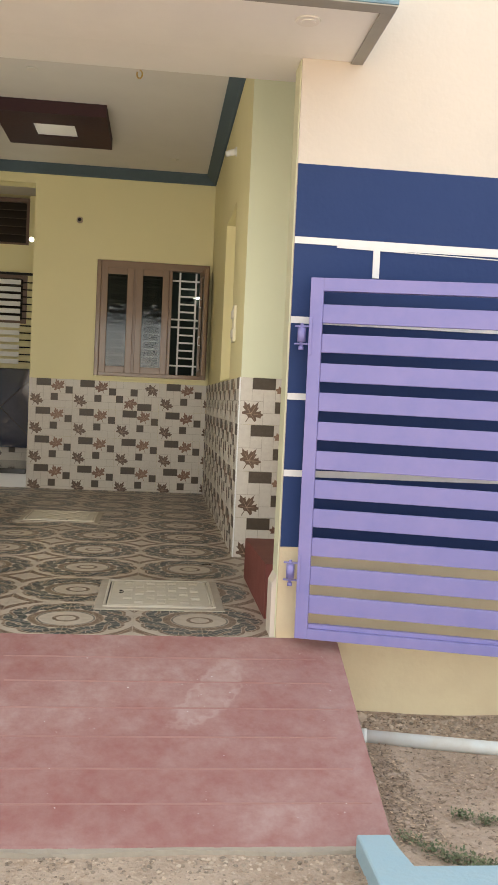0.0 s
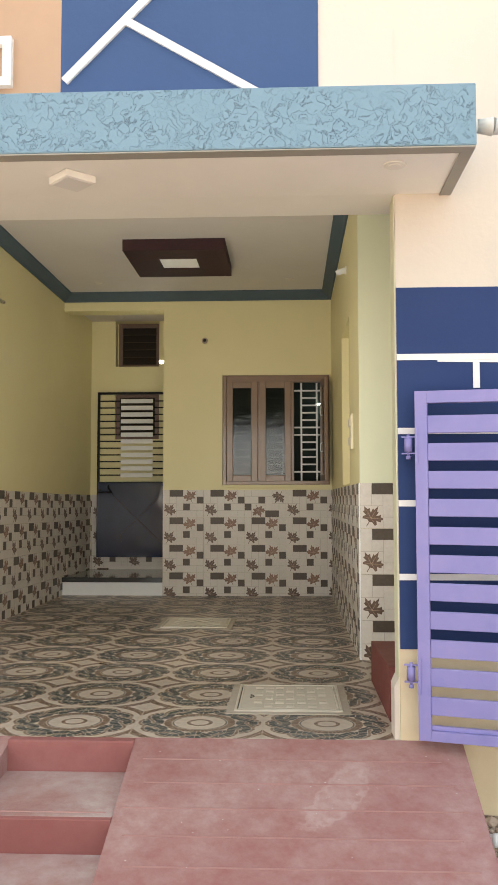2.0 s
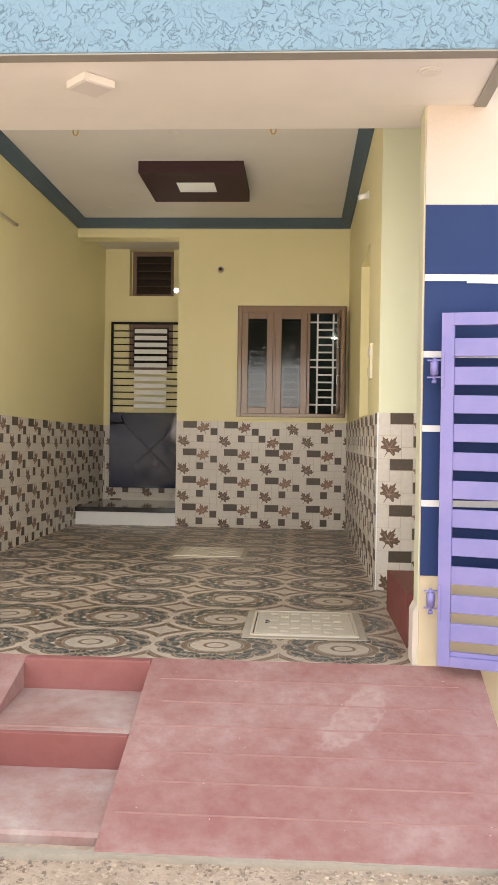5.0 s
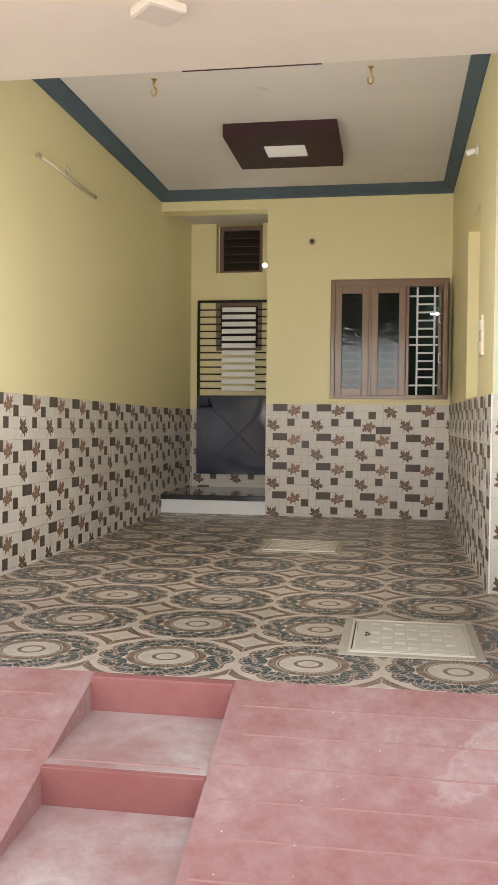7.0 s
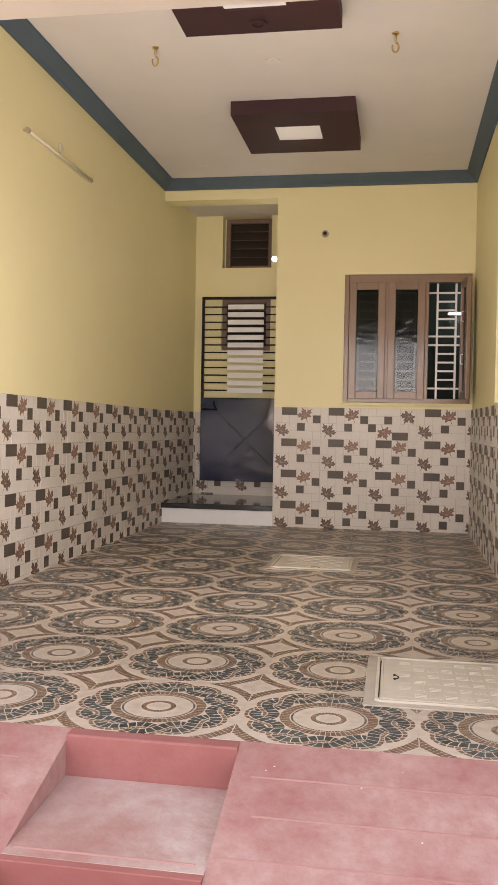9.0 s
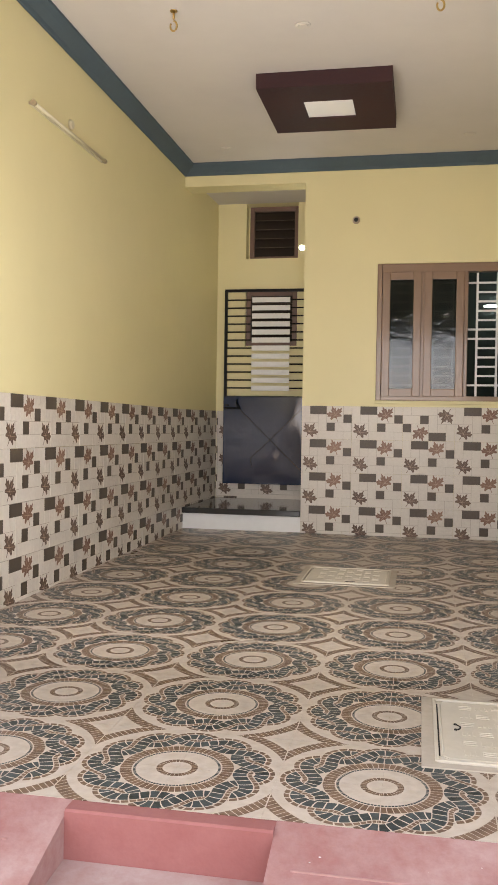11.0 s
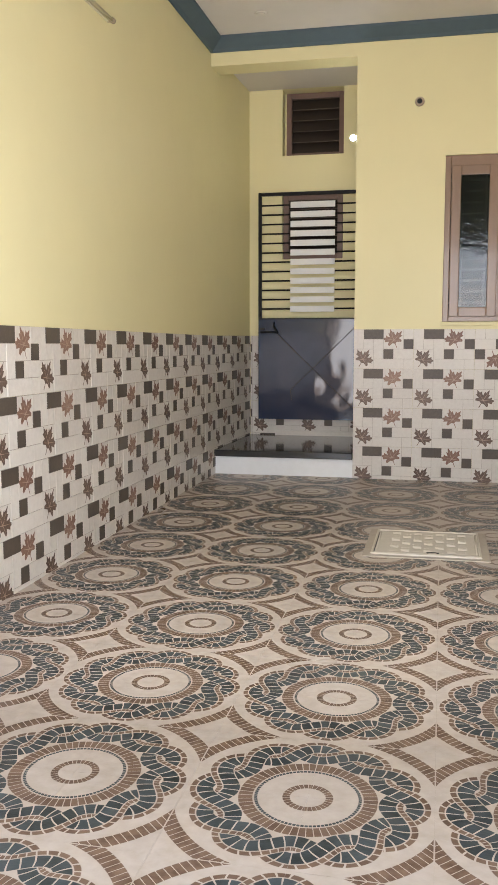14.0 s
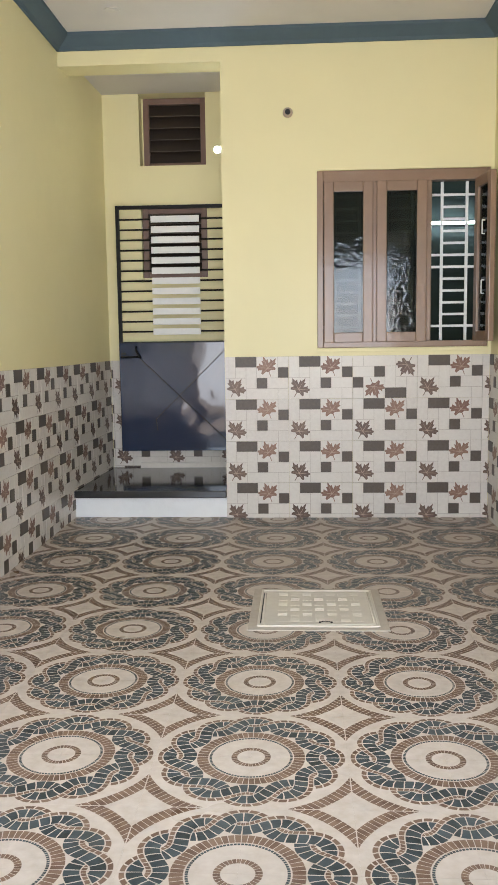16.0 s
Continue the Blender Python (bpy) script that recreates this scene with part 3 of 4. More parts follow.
bm = bmesh.new()
n = 170
for k in range(n):
    x0 = -0.9 + 4.02 * k / n
    x1 = -0.9 + 4.02 * (k + 1) / n
    y = RYB - 0.022 - 0.005 * random.random() - 0.010 * math.sin(k * 0.21) - 0.012 * max(0.0, noise.noise((k * 0.13, 0.5, 0)))
    prism(bm, [(RYB + 0.02, GZ - 0.05), (RYB + 0.02, RZB - 0.003 - 0.002 * random.random()), (y, GZ + 0.012), (y - 0.01, GZ - 0.05)], "x", x0, x1)
structure("trim_cement_edge", bm, CEMENT, "rough cement fillet at the foot of the ramp")

# painted front wall fields and raised white bands
def field(name, x0, x1, z0, z1, material, d=0.004, label=""):
    bm = bmesh.new()
    box(bm, x0, x1, -d, -0.0003, z0, z1)
    return structure(name, bm, material, label)


field("wall_field_navy", XE + 0.001, 14.0, 1.760, 2.073, NAVY, label="navy painted field")
VW = 3.232
for z0, z1 in ((1.416, 1.731), (1.083, 1.387), (0.747, 1.054), (0.407, 0.718)):
    field("wall_field_navy", XE + 0.001, 14.0 if z0 > 1.4 else 6.2, z0, z1, NAVY, label="navy painted field")
for z0 in (1.730, 1.386, 1.053, 0.717):
    field("trim_white_band", XE + 0.001, 14.0, z0 + 0.001, z0 + 0.030, WHITE, 0.008, "white raised plaster band")
field("trim_white_band", VW, VW + 0.030, 1.600, 1.730, WHITE, 0.008, "white raised plaster band")
# a wavering second coat below the upper band
bm = bmesh.new()
prism(bm, [(3.07, 1.7305), (3.07, 1.722), (5.2, 1.690), (5.2, 1.694), (3.32, 1.7225), (5.2, 1.7305)], "y", -0.0085, -0.0045)
structure("trim_white_band", bm, WHITE, "thin cream over-painted edge below the band")

# ---------- gate ----------
def make_gate():
    hx, hy = 2.953, -0.078
    L, H = 1.75, 1.549
    g = thing("gate", pose(hx, hy, 0.026, 0, 0, GATE_TURN), "lilac steel gate leaf with horizontal slats, open against the wall", "gate")

    def gp(name, boxes, material=LILAC, label="", bevel=0.002):
        bm = bmesh.new()
        for d in boxes:
            box(bm, *d, bevel=bevel)
        for v in bm.verts:
            v.co.z -= 0.010 * v.co.x
        ob = new(name, finish(bm, name, material))
        ob.parent = g
        return tagged(ob, label)
    gp("stile", [(0, 0.055, -0.02, 0.022, 0, H)])
    gp("stile", [(L - 0.055, L, -0.02, 0.02, 0, H)])
    gp("top_rail", [(0.055, L - 0.055, -0.02, 0.02, H - 0.055, H)])
    gp("bottom_rail", [(0.055, L - 0.055, -0.02, 0.02, 0.0, 0.045)])
    gp("bottom_lip", [(0.055, L - 0.055, -0.006, 0.02, 0.0455, 0.064)], label="narrow set-back lip on the bottom rail")
    for k in range(11):
        zc = H - 0.1505 - 0.1247 * k
        gp("slat", [(0.055, L - 0.055, -0.014, 0.006, zc - 0.0395, zc + 0.0395)], bevel=0.003)
    for z in (0.29, 1.31):
        bm = bmesh.new()
        box(bm, -0.062, 0.0, -0.006, 0.012, z + 0.03, z + 0.036)
        box(bm, -0.062, 0.0, -0.006, 0.012, z - 0.045, z - 0.039)
        tube(bm, (-0.032, 0, z - 0.034), (-0.032, 0, z + 0.027), 0.018, 16)
        tube(bm, (-0.032, 0, z - 0.06), (-0.032, 0, z + 0.045), 0.007, 8)
        tube(bm, (-0.032, 0, z - 0.068), (-0.032, 0, z - 0.054), 0.012, 6)
        ob = new("hinge", finish(bm, "hinge", LILAC))
        ob.parent = g
        tagged(ob, "lilac barrel hinge with a bolt")
        gp("hinge_plate", [(0.0, 0.014, -0.026, -0.0205, z - 0.09, z + 0.07)])
    return g


GATE_TURN = -14.5
make_gate()

# ---------- window ----------
def window(name="window_1"):
    fy = YB + 0.02
    w = thing(name, (WX0, fy, WZ0), "brown framed three-leaf window, one leaf open", "")
    w["kind"] = "structure"
    x0, x1, z0, z1 = WX0, WX1, WZ0, WZ1
    bm = bmesh.new()
    box(bm, x0, x0 + 0.045, fy, fy + 0.09, z0, z1, bevel=0.004)
    box(bm, x1 - 0.03, x1, fy, fy + 0.09, z0, z1, bevel=0.004)
    box(bm, x0 + 0.045, x1 - 0.03, fy, fy + 0.09, z1 - 0.078, z1, bevel=0.004)
    box(bm, x0 + 0.045, x1 - 0.03, fy, fy + 0.09, z0, z0 + 0.045, bevel=0.004)
    for mx in (2.030, 2.420):
        box(bm, mx - 0.017, mx + 0.017, fy + 0.01, fy + 0.09, z0 + 0.045, z1 - 0.078, bevel=0.004)
    box(bm, 2.775, x1 - 0.03, fy + 0.02, fy + 0.09, z0 + 0.045, z1 - 0.078, bevel=0.004)
    part("window_frame", bm, FRAME, w)
    boxpart("window_sill", (x0 - 0.01, x1, YB - 0.03, YB - 0.001, z0 - 0.03, z0 - 0.003), YELLOW, w, "yellow painted ledge", bevel=0.004)

    def leaf(a, b, hinge=None):
        s = thing("casement", (a, fy, z0), "brown casement with rippled dark glass", "")
        s.parent = w
        s.matrix_parent_inverse = w.matrix_world.inverted()
        lz0, lz1 = z0 + 0.038, z1 - 0.076
        bm = bmesh.new()
        st = 0.072
        box(bm, a, a + st, fy - 0.012, fy + 0.028, lz0, lz1, bevel=0.006)
        box(bm, b - st, b, fy - 0.012, fy + 0.028, lz0, lz1, bevel=0.006)
        box(bm, a + st, b - st, fy - 0.012, fy + 0.028, lz0, lz0 + st, bevel=0.006)
        box(bm, a + st, b - st, fy - 0.012, fy + 0.028, lz1 - st, lz1, bevel=0.006)
        f = part("casement_frame", bm, FRAME, s)
        p = boxpart("pane", (a + st, b - st, fy + 0.004, fy + 0.010, lz0 + st, lz1 - st), GLASS, s, "dark rippled glass pane")
        if hinge is not None:
            # swung open about the hinge line
            turn = Matrix.Translation((hinge, fy, 0)) @ Matrix.Rotation(radians(96), 4, "Z") @ Matrix.Translation((-hinge, -fy, 0))
            for o in (f, p):
                o.data.transform(turn)
            bm = bmesh.new()
            hx, hy = hinge - 0.015, fy - 0.318
            for z in (1.62, 2.02):
                tube(bm, (hx, hy, z), (hx - 0.02, hy, z + 0.0), 0.004, 8)
                tube(bm, (hx - 0.02, hy, z), (hx - 0.02, hy, z + 0.09), 0.004, 8)
                tube(bm, (hx - 0.02, hy, z + 0.09), (hx, hy, z + 0.09), 0.004, 8)
            part("pull_handle", bm, GRILLE, s, "thin white pull handles")
    leaf(1.665, 2.019)
    leaf(2.044, 2.402)
    leaf(2.405, 2.762, hinge=2.762)
    # one grille behind each light
    gy = fy + 0.10
    for a, b, va, vb in ((1.664, 2.012, 1.752, 1.930), (2.048, 2.402, 2.132, 2.310), (2.438, 2.775, 2.522, 2.700)):
        bm = bmesh.new()
        for x in (va, vb):
            box(bm, x - 0.010, x + 0.010, gy - 0.006, gy + 0.006, z0 + 0.045, z1 - 0.078)
        for k in range(12):
            z = 1.407 + k * 0.0853
            if k in (0, 5, 6, 11):
                box(bm, a, b, gy - 0.004, gy + 0.0045, z - 0.009, z + 0.009)
            else:
                box(bm, va + 0.010, vb - 0.010, gy - 0.004, gy + 0.0045, z - 0.009, z + 0.009)
        part("grille", bm, GRILLE, w, "white painted steel grille")


window()
# room behind the window, its dimness put into near-black walls
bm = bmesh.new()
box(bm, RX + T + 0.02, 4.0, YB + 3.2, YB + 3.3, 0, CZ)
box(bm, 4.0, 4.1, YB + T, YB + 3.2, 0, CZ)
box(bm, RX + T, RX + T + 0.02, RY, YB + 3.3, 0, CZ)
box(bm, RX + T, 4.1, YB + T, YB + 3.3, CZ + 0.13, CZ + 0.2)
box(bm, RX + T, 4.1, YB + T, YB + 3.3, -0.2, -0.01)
structure("wall_inner_room", bm, ROOMSHADE, "inner room wall, its dimness put into a near-black colour")
tb = thing("tube_light", (3.37, YB + 3.15, 2.52), "lit tube light on the wall of the dim inner room", "tube light")
bm = bmesh.new()
tube(bm, (2.80, YB + 3.14, 2.52), (3.95, YB + 3.14, 2.52), 0.014, 12)
part("lamp_tube", bm, emitter("lit_tube", (0.9, 1.0, 0.95), 9.0), tb, "glowing white tube")
boxpart("batten", (2.78, 3.97, YB + 3.155, YB + 3.199, 2.505, 2.535), PVC, tb)


# ---------- louvred ventilator and the window behind the door leaf ----------
def louvre(name, x0, x1, z0, z1, n, depth):
    w = thing(name, (x0, RY, z0), "dark brown framed louvred ventilator", "")
    w["kind"] = "structure"
    y = RY + depth
    bm = bmesh.new()
    f = 0.05
    box(bm, x0, x0 + f, y, y + 0.06, z0, z1, bevel=0.004)
    box(bm, x1 - f, x1, y, y + 0.06, z0, z1, bevel=0.004)
    box(bm, x0 + f, x1 - f, y, y + 0.06, z0, z0 + f, bevel=0.004)
    box(bm, x0 + f, x1 - f, y, y + 0.06, z1 - f, z1, bevel=0.004)
    part("window_frame", bm, DARKFRAME, w)
    for k in range(n):
        z = z0 + f + (z1 - z0 - 2 * f) * (k + 0.5) / n
        bm = bmesh.new()
        h = (z1 - z0 - 2 * f) / n * 0.52
        prism(bm, [(y + 0.015, z - h), (y + 0.02, z - h - 0.003), (y + 0.055, z + h), (y + 0.05, z + h + 0.003)], "x", x0 + f, x1 - f)
        part("pane", bm, LOUVRE, w, "dark louvre glass")
        boxpart("pane_clip", (x0 + f, x1 - f, y + 0.006, y + 0.012, z + h - 0.004, z + h + 0.002), TILEDARK, w, "thin grey lower lip of a louvre")
    boxpart("backing", (x0, x1, y + 0.07, y + 0.08, z0, z1), BLACKSTEEL, w)


LOUVRE = mat("dark_louvre_glass", (0.030, 0.022, 0.017), 0.3, spec=0.4)
louvre("window_2", VX0 + 0.012, VX1 - 0.010, VZ0, VZ1 - 0.004, 5, 0.15)
for x0, x1 in ((VX0 + 0.0005, VX0 + 0.0115), (VX1 - 0.0095, VX1 - 0.0005)):
    bm = bmesh.new()
    box(bm, x0, x1, RY + 0.15, RY + T - 0.001, VZ0 + 0.0005, VZ1 - 0.005)
    structure("trim_vent_reveal", bm, YELLOW, "yellow painted reveal of the ventilator")
louvre("window_3", KX0, KX1, KZ0, KZ1, 6, 0.02)


# ---------- steel door leaf standing open in the recess ----------
def door_leaf():
    x0, x1, y0, y1 = -0.077, 0.930, 7.035, 7.070
    zb, zm, zt = 0.365, 1.305, 2.468
    d = thing("door_1", (x0, y0, zb), "steel door leaf with a glossy dark blue panel below and black bars above", "")
    d["kind"] = "structure"
    bm = bmesh.new()
    for q in ((x0, x0 + 0.028, y0, y1, zb, zt), (x1 - 0.028, x1, y0, y1, zb, zt), (x0 + 0.028, x1 - 0.028, y0, y1, zt - 0.028, zt), (x0 + 0.028, x1 - 0.028, y0, y1, zb, zb + 0.02), (x0 + 0.028, x1 - 0.028, y0, y1, zm - 0.012, zm + 0.012)):
        box(bm, *q)
    part("door_frame", bm, BLACKSTEEL, d, "black steel door frame")
    # thin sheet, dented and bellied between its ribs
    bm = bmesh.new()
    nx, nz = 44, 40
    sheet = []
    for i in range(nx + 1):
        for j in range(nz + 1):
            u, v = i / nx, j / nz
            edge = 16 * u * (1 - u) * v * (1 - v)
            dent = 0.011 * noise.noise((u * 2.6 + 4.1, v * 2.4, 0.7)) + 0.0035 * noise.noise((u * 7, v * 6, 5.2)) + 0.006 * math.exp(-((u - 0.55) / 0.22) ** 2 - ((v - 0.66) / 0.25) ** 2)
            sheet.append(bm.verts.new((x0 + 0.004 + u * (x1 - x0 - 0.008), y0 - 0.004 + edge ** 0.5 * dent * 0.55, zb + v * (zm - zb))))
    for i in range(nx):
        for j in range(nz):
            q = i * (nz + 1) + j
            bm.faces.new((sheet[q], sheet[q + nz + 1], sheet[q + nz + 2], sheet[q + 1])).smooth = True
    box(bm, x0 + 0.004, x1 - 0.004, y0 + 0.006, y0 + 0.010, zb, zm)
    part("panel", bm, STEELBLUE, d, "glossy dark blue sheet steel panel")
    bm = bmesh.new()
    for a, b in (((x0 + 0.15, zm - 0.105), (x1 - 0.03, zb + 0.04)), ((x1 - 0.03, zm - 0.01), (x0 + 0.31, zb + 0.28)), ((x0 + 0.31, zb + 0.28), (x0 + 0.32, zb + 0.18))):
        dx, dz = b[0] - a[0], b[1] - a[1]
        l = math.hypot(dx, dz)
        nx, nz = -dz / l * 0.0035, dx / l * 0.0035
        prism(bm, [(a[0] + nx, a[1] + nz), (b[0] + nx, b[1] + nz), (b[0] - nx, b[1] - nz), (a[0] - nx, a[1] - nz)], "y", y0 - 0.011, y0 - 0.0045)
    part("cross_brace", bm, BLACKSTEEL, d, "thin crossed ribs on the panel")
    bm = bmesh.new()
    box(bm, x0 + 0.02, x0 + 0.13, y0 - 0.02, y0 - 0.0045, zm - 0.13, zm - 0.11)
    box(bm, x0 + 0.02, x0 + 0.06, y0 - 0.02, y0 - 0.0045, zm - 0.10, zm - 0.08)
    tube(bm, (x0 + 0.02, y0 - 0.03, zm - 0.12), (x0 + 0.18, y0 - 0.03, zm - 0.12), 0.008, 8)
    tube(bm, (x0 + 0.15, y0 - 0.03, zm - 0.06), (x0 + 0.19, y0 - 0.03, zm - 0.13), 0.010, 8)
    tube(bm, (x0 + 0.15, y0 - 0.03, zm - 0.06), (x0 + 0.15, y0 - 0.004, zm - 0.03), 0.008, 8)
    part("bolt", bm, BLACKSTEEL, d, "black sliding door bolt")
    step = (zt - 0.028 - zm - 0.012) / 13.0
    for k in range(12):
        z = zm + 0.012 + step * (k + 1)
        bm = bmesh.new()
        tube(bm, (x0 + 0.028, y0 + 0.016, z), (x1 - 0.028, y0 + 0.016, z), 0.0075, 8)
        part("bar", bm, BLACKSTEEL, d)
        bm = bmesh.new()
        box(bm, 0.226, 0.640, y0 - 0.004, y0 + 0.006, z - 0.029, z + 0.026, bevel=0.002)
        part("slat", bm, WHITE, d, "white painted flat slat")


door_leaf()
boxpart("wall_skirting", (XL + 0.3, RX - 0.02, RY - 0.055, RY - 0.030, 0.205, 0.25), TILECREAM)
bpy.data.objects["wall_skirting"]["kind"] = "structure"


# ---------- ceiling lamps ----------
def ceiling_box(cx, cy, w, d, hole):
    t = thing("ceiling_light", (cx, cy, CZ), "dark brown square ceiling box with a white panel light", "ceiling light", "ceiling boxes")
    z0, z1 = 3.373, CZ
    x0, x1, y0, y1 = cx - w / 2, cx + w / 2, cy - d / 2, cy + d / 2
    h = 0.18
    bm = bmesh.new()
    box(bm, x0, cx - h, y0, y1, z0, z1)
    box(bm, cx + h, x1, y0, y1, z0, z1)
    box(bm, cx - h, cx + h, y0, cy - h, z0, z1)
    box(bm, cx - h, cx + h, cy + h, y1, z0, z1)
    bmesh.ops.remove_doubles(bm, verts=bm.verts, dist=1e-5)
    part("housing", bm, BROWNBOX, t)
    bm = bmesh.new()
    box(bm, cx - h + 0.001, cx + h - 0.001, cy - h + 0.001, cy + h - 0.001, z0 + 0.012, z0 + 0.03)
    part("diffuser", bm, DIFFUSE, t, "white panel light diffuser")
    if hole:
        bm = bmesh.new()
        bmesh.ops.create_circle(bm, cap_ends=False, segments=32, radius=0.055, matrix=Matrix.Translation((cx - 0.01, y1 - 0.13, z0 - 0.012)))
        ring = list(bm.verts)
        r = bmesh.ops.extrude_edge_only(bm, edges=list(bm.edges))
        for v in [v for v in r["geom"] if isinstance(v, bmesh.types.BMVert)]:
            v.co = Vector((cx - 0.01, y1 - 0.13, z0 - 0.012)) + (v.co - Vector((cx - 0.01, y1 - 0.13, z0 - 0.012))) * 0.62
        r = bmesh.ops.extrude_face_region(bm, geom=list(bm.faces))
        for v in [v for v in r["geom"] if isinstance(v, bmesh.types.BMVert)]:
            v.co.z += 0.0115
        part("fan_cup", bm, BROWNBOX, t, "round fan mounting ring")
    return t


ceiling_box(1.327, 4.278, 0.943, 0.96, False)
ceiling_box(1.316, 1.95, 0.943, 0.96, True)


def hook(x, y):
    t = thing("ceiling_hook", (x, y, CZ), "brass swing hook hanging from the ceiling", "hook", "ceiling hooks")
    bm = bmesh.new()
    tube(bm, (x, y, CZ - 0.006), (x, y, CZ - 0.0005), 0.022, 16)
    tube(bm, (x, y, CZ - 0.05), (x, y, CZ - 0.006), 0.007, 10)
    part("stem", bm, BRASS, t)
    bm = bmesh.new()
    pts = [(x + 0.02 * math.sin(a), y, CZ - 0.072 - 0.03 * (1 - math.cos(a)) + 0.012) for a in [i * 5.2 / 10 for i in range(11)]]
    for p, q in zip(pts, pts[1:]):
        tube(bm, p, q, 0.006, 8)
    part("ring", bm, BRASS, t)
    return t


hook(0.547, 2.792)
hook(2.096, 2.778)


def disc(x, y, z, r=0.05):
    t = thing("ceiling_rose", (x, y, z), "round cream plastic cover plate", "cover plate", "ceiling plates")
    bm = bmesh.new()
    tube(bm, (x, y, z - 0.006), (x, y, z - 0.0005), r * 0.92, 28, r2=r)
    tube(bm, (x, y, z - 0.010), (x, y, z - 0.006), r * 0.55, 20, r2=r * 0.6)
    part("plate", bm, ROSE if z > 3 else PVC, t)


disc(1.278, 3.099, CZ)
disc(0.278, 5.42, CZ)
disc(2.391, 5.33, CZ)
disc(2.84, -0.367, SZ)


# tube light fitting on the left wall
t = thing("tube_light", (XL, 3.07, 2.875), "unlit slim tube light on the yellow wall", "tube light")
bm = bmesh.new()
tube(bm, (XL + 0.030, 2.50, 2.875), (XL + 0.030, 3.655, 2.875), 0.0105, 14)
part("lamp_tube", bm, TUBEM, t, "unlit frosted tube")
for y in (2.495, 3.655):
    bm = bmesh.new()
    tube(bm, (XL + 0.030, y - 0.012, 2.875), (XL + 0.030, y + 0.012, 2.875), 0.0155, 14)
    box(bm, XL + 0.0005, XL + 0.030, y - 0.008, y + 0.008, 2.868, 2.882)
    part("end_cap", bm, CAP, t, "dull tan end cap")
bm = bmesh.new()
box(bm, XL + 0.0005, XL + 0.014, 2.51, 3.64, 2.866, 2.884, bevel=0.002)
part("batten", bm, TUBEM, t)
t = thing("junction_cover", (XL, 3.10, 2.95), "round white junction cover above the tube light", "cover plate")
bm = bmesh.new()
tube(bm, (XL + 0.001, 3.10, 2.95), (XL + 0.02, 3.10, 2.95), 0.034, 20, r2=0.026)
part("plate", bm, TUBEM, t)

# canopy light, square, set askew
t = thing("canopy_light", (1.425, -0.30, SZ), "square white surface light under the canopy", "ceiling light")
lt = pose(1.425, -0.30, SZ, 0, 0, 45)
bm = bmesh.new()
box(bm, -0.075, 0.075, -0.075, 0.075, -0.035, -0.001, bevel=0.006)
bm.transform(lt)
part("body", bm, PVC, t)
bm = bmesh.new()
box(bm, -0.066, 0.066, -0.066, 0.066, -0.038, -0.0355)
bm.transform(lt)
part("diffuser", bm, GRILLE, t)

# things on the walls
t = thing("bulb_holder", (1.413, YB, 2.92), "tan round bulb holder with a dark socket", "bulb holder")
bm = bmesh.new()
tube(bm, (1.413, YB - 0.02, 2.92), (1.413, YB - 0.0005, 2.92), 0.030, 24, r2=0.036)
part("base", bm, mat("tan_plastic", (0.42, 0.33, 0.24), 0.5), t)
bm = bmesh.new()
tube(bm, (1.413, YB - 0.045, 2.915), (1.413, YB - 0.0205, 2.92), 0.017, 18, r2=0.020)
part("socket", bm, BLACKSTEEL, t, "dark socket")

t = thing("wall_bulb", (RX, YB + 0.06, 2.687), "small lit white bulb on the recess corner", "bulb")
bm = bmesh.new()
bmesh.ops.create_uvsphere(bm, u_segments=20, v_segments=12, radius=0.022, matrix=Matrix.Translation((RX - 0.034, YB + 0.05, 2.687)))
for f in bm.faces:
    f.smooth = True
part("globe", bm, emitter("lit_bulb", (1, 0.97, 0.9), 55.0), t, "glowing white globe")
bm = bmesh.new()
tube(bm, (RX - 0.012, YB + 0.065, 2.687), (RX - 0.0005, YB + 0.065, 2.687), 0.026, 16)
part("base", bm, PVC, t)

t = thing("bulb_holder", (XR, 3.212, 3.003), "white angled bulb holder on the side wall", "bulb holder")
bm = bmesh.new()
tube(bm, (XR - 0.012, 3.212, 3.01), (XR - 0.0005, 3.212, 3.01), 0.036, 20)
part("base", bm, PVC, t)
bm = bmesh.new()
tube(bm, (XR - 0.085, 3.212, 2.985), (XR - 0.011, 3.212, 3.01), 0.022, 16, r2=0.026)
part("socket", bm, PVC, t)

t = thing("switch_board", (XR, 2.624, 1.603), "ivory switch board with two rows of switches", "switch board")
bm = bmesh.new()
box(bm, XR - 0.022, XR - 0.0005, 2.555, 2.69, 1.47, 1.735, bevel=0.004)
part("box", bm, TUBEM, t)
for z in (1.53, 1.67):
    for y in (2.575, 2.62, 2.665):
        boxpart("switch", (XR - 0.031, XR - 0.0225, y - 0.015, y + 0.015, z - 0.03, z + 0.03), HATCHM, t, "ivory rocker switch", bevel=0.003)


# ---------- floor covers ----------
def round_rect(x0, x1, y0, y1, r, n=5):
    pts = []
    for cx, cy, a0 in ((x1 - r, y1 - r, 0), (x0 + r, y1 - r, 90), (x0 + r, y0 + r, 180), (x1 - r, y0 + r, 270)):
        for k in range(n + 1):
            a = radians(a0 + 90 * k / n)
            pts.append((cx + r * math.cos(a), cy + r * math.sin(a)))
    return pts


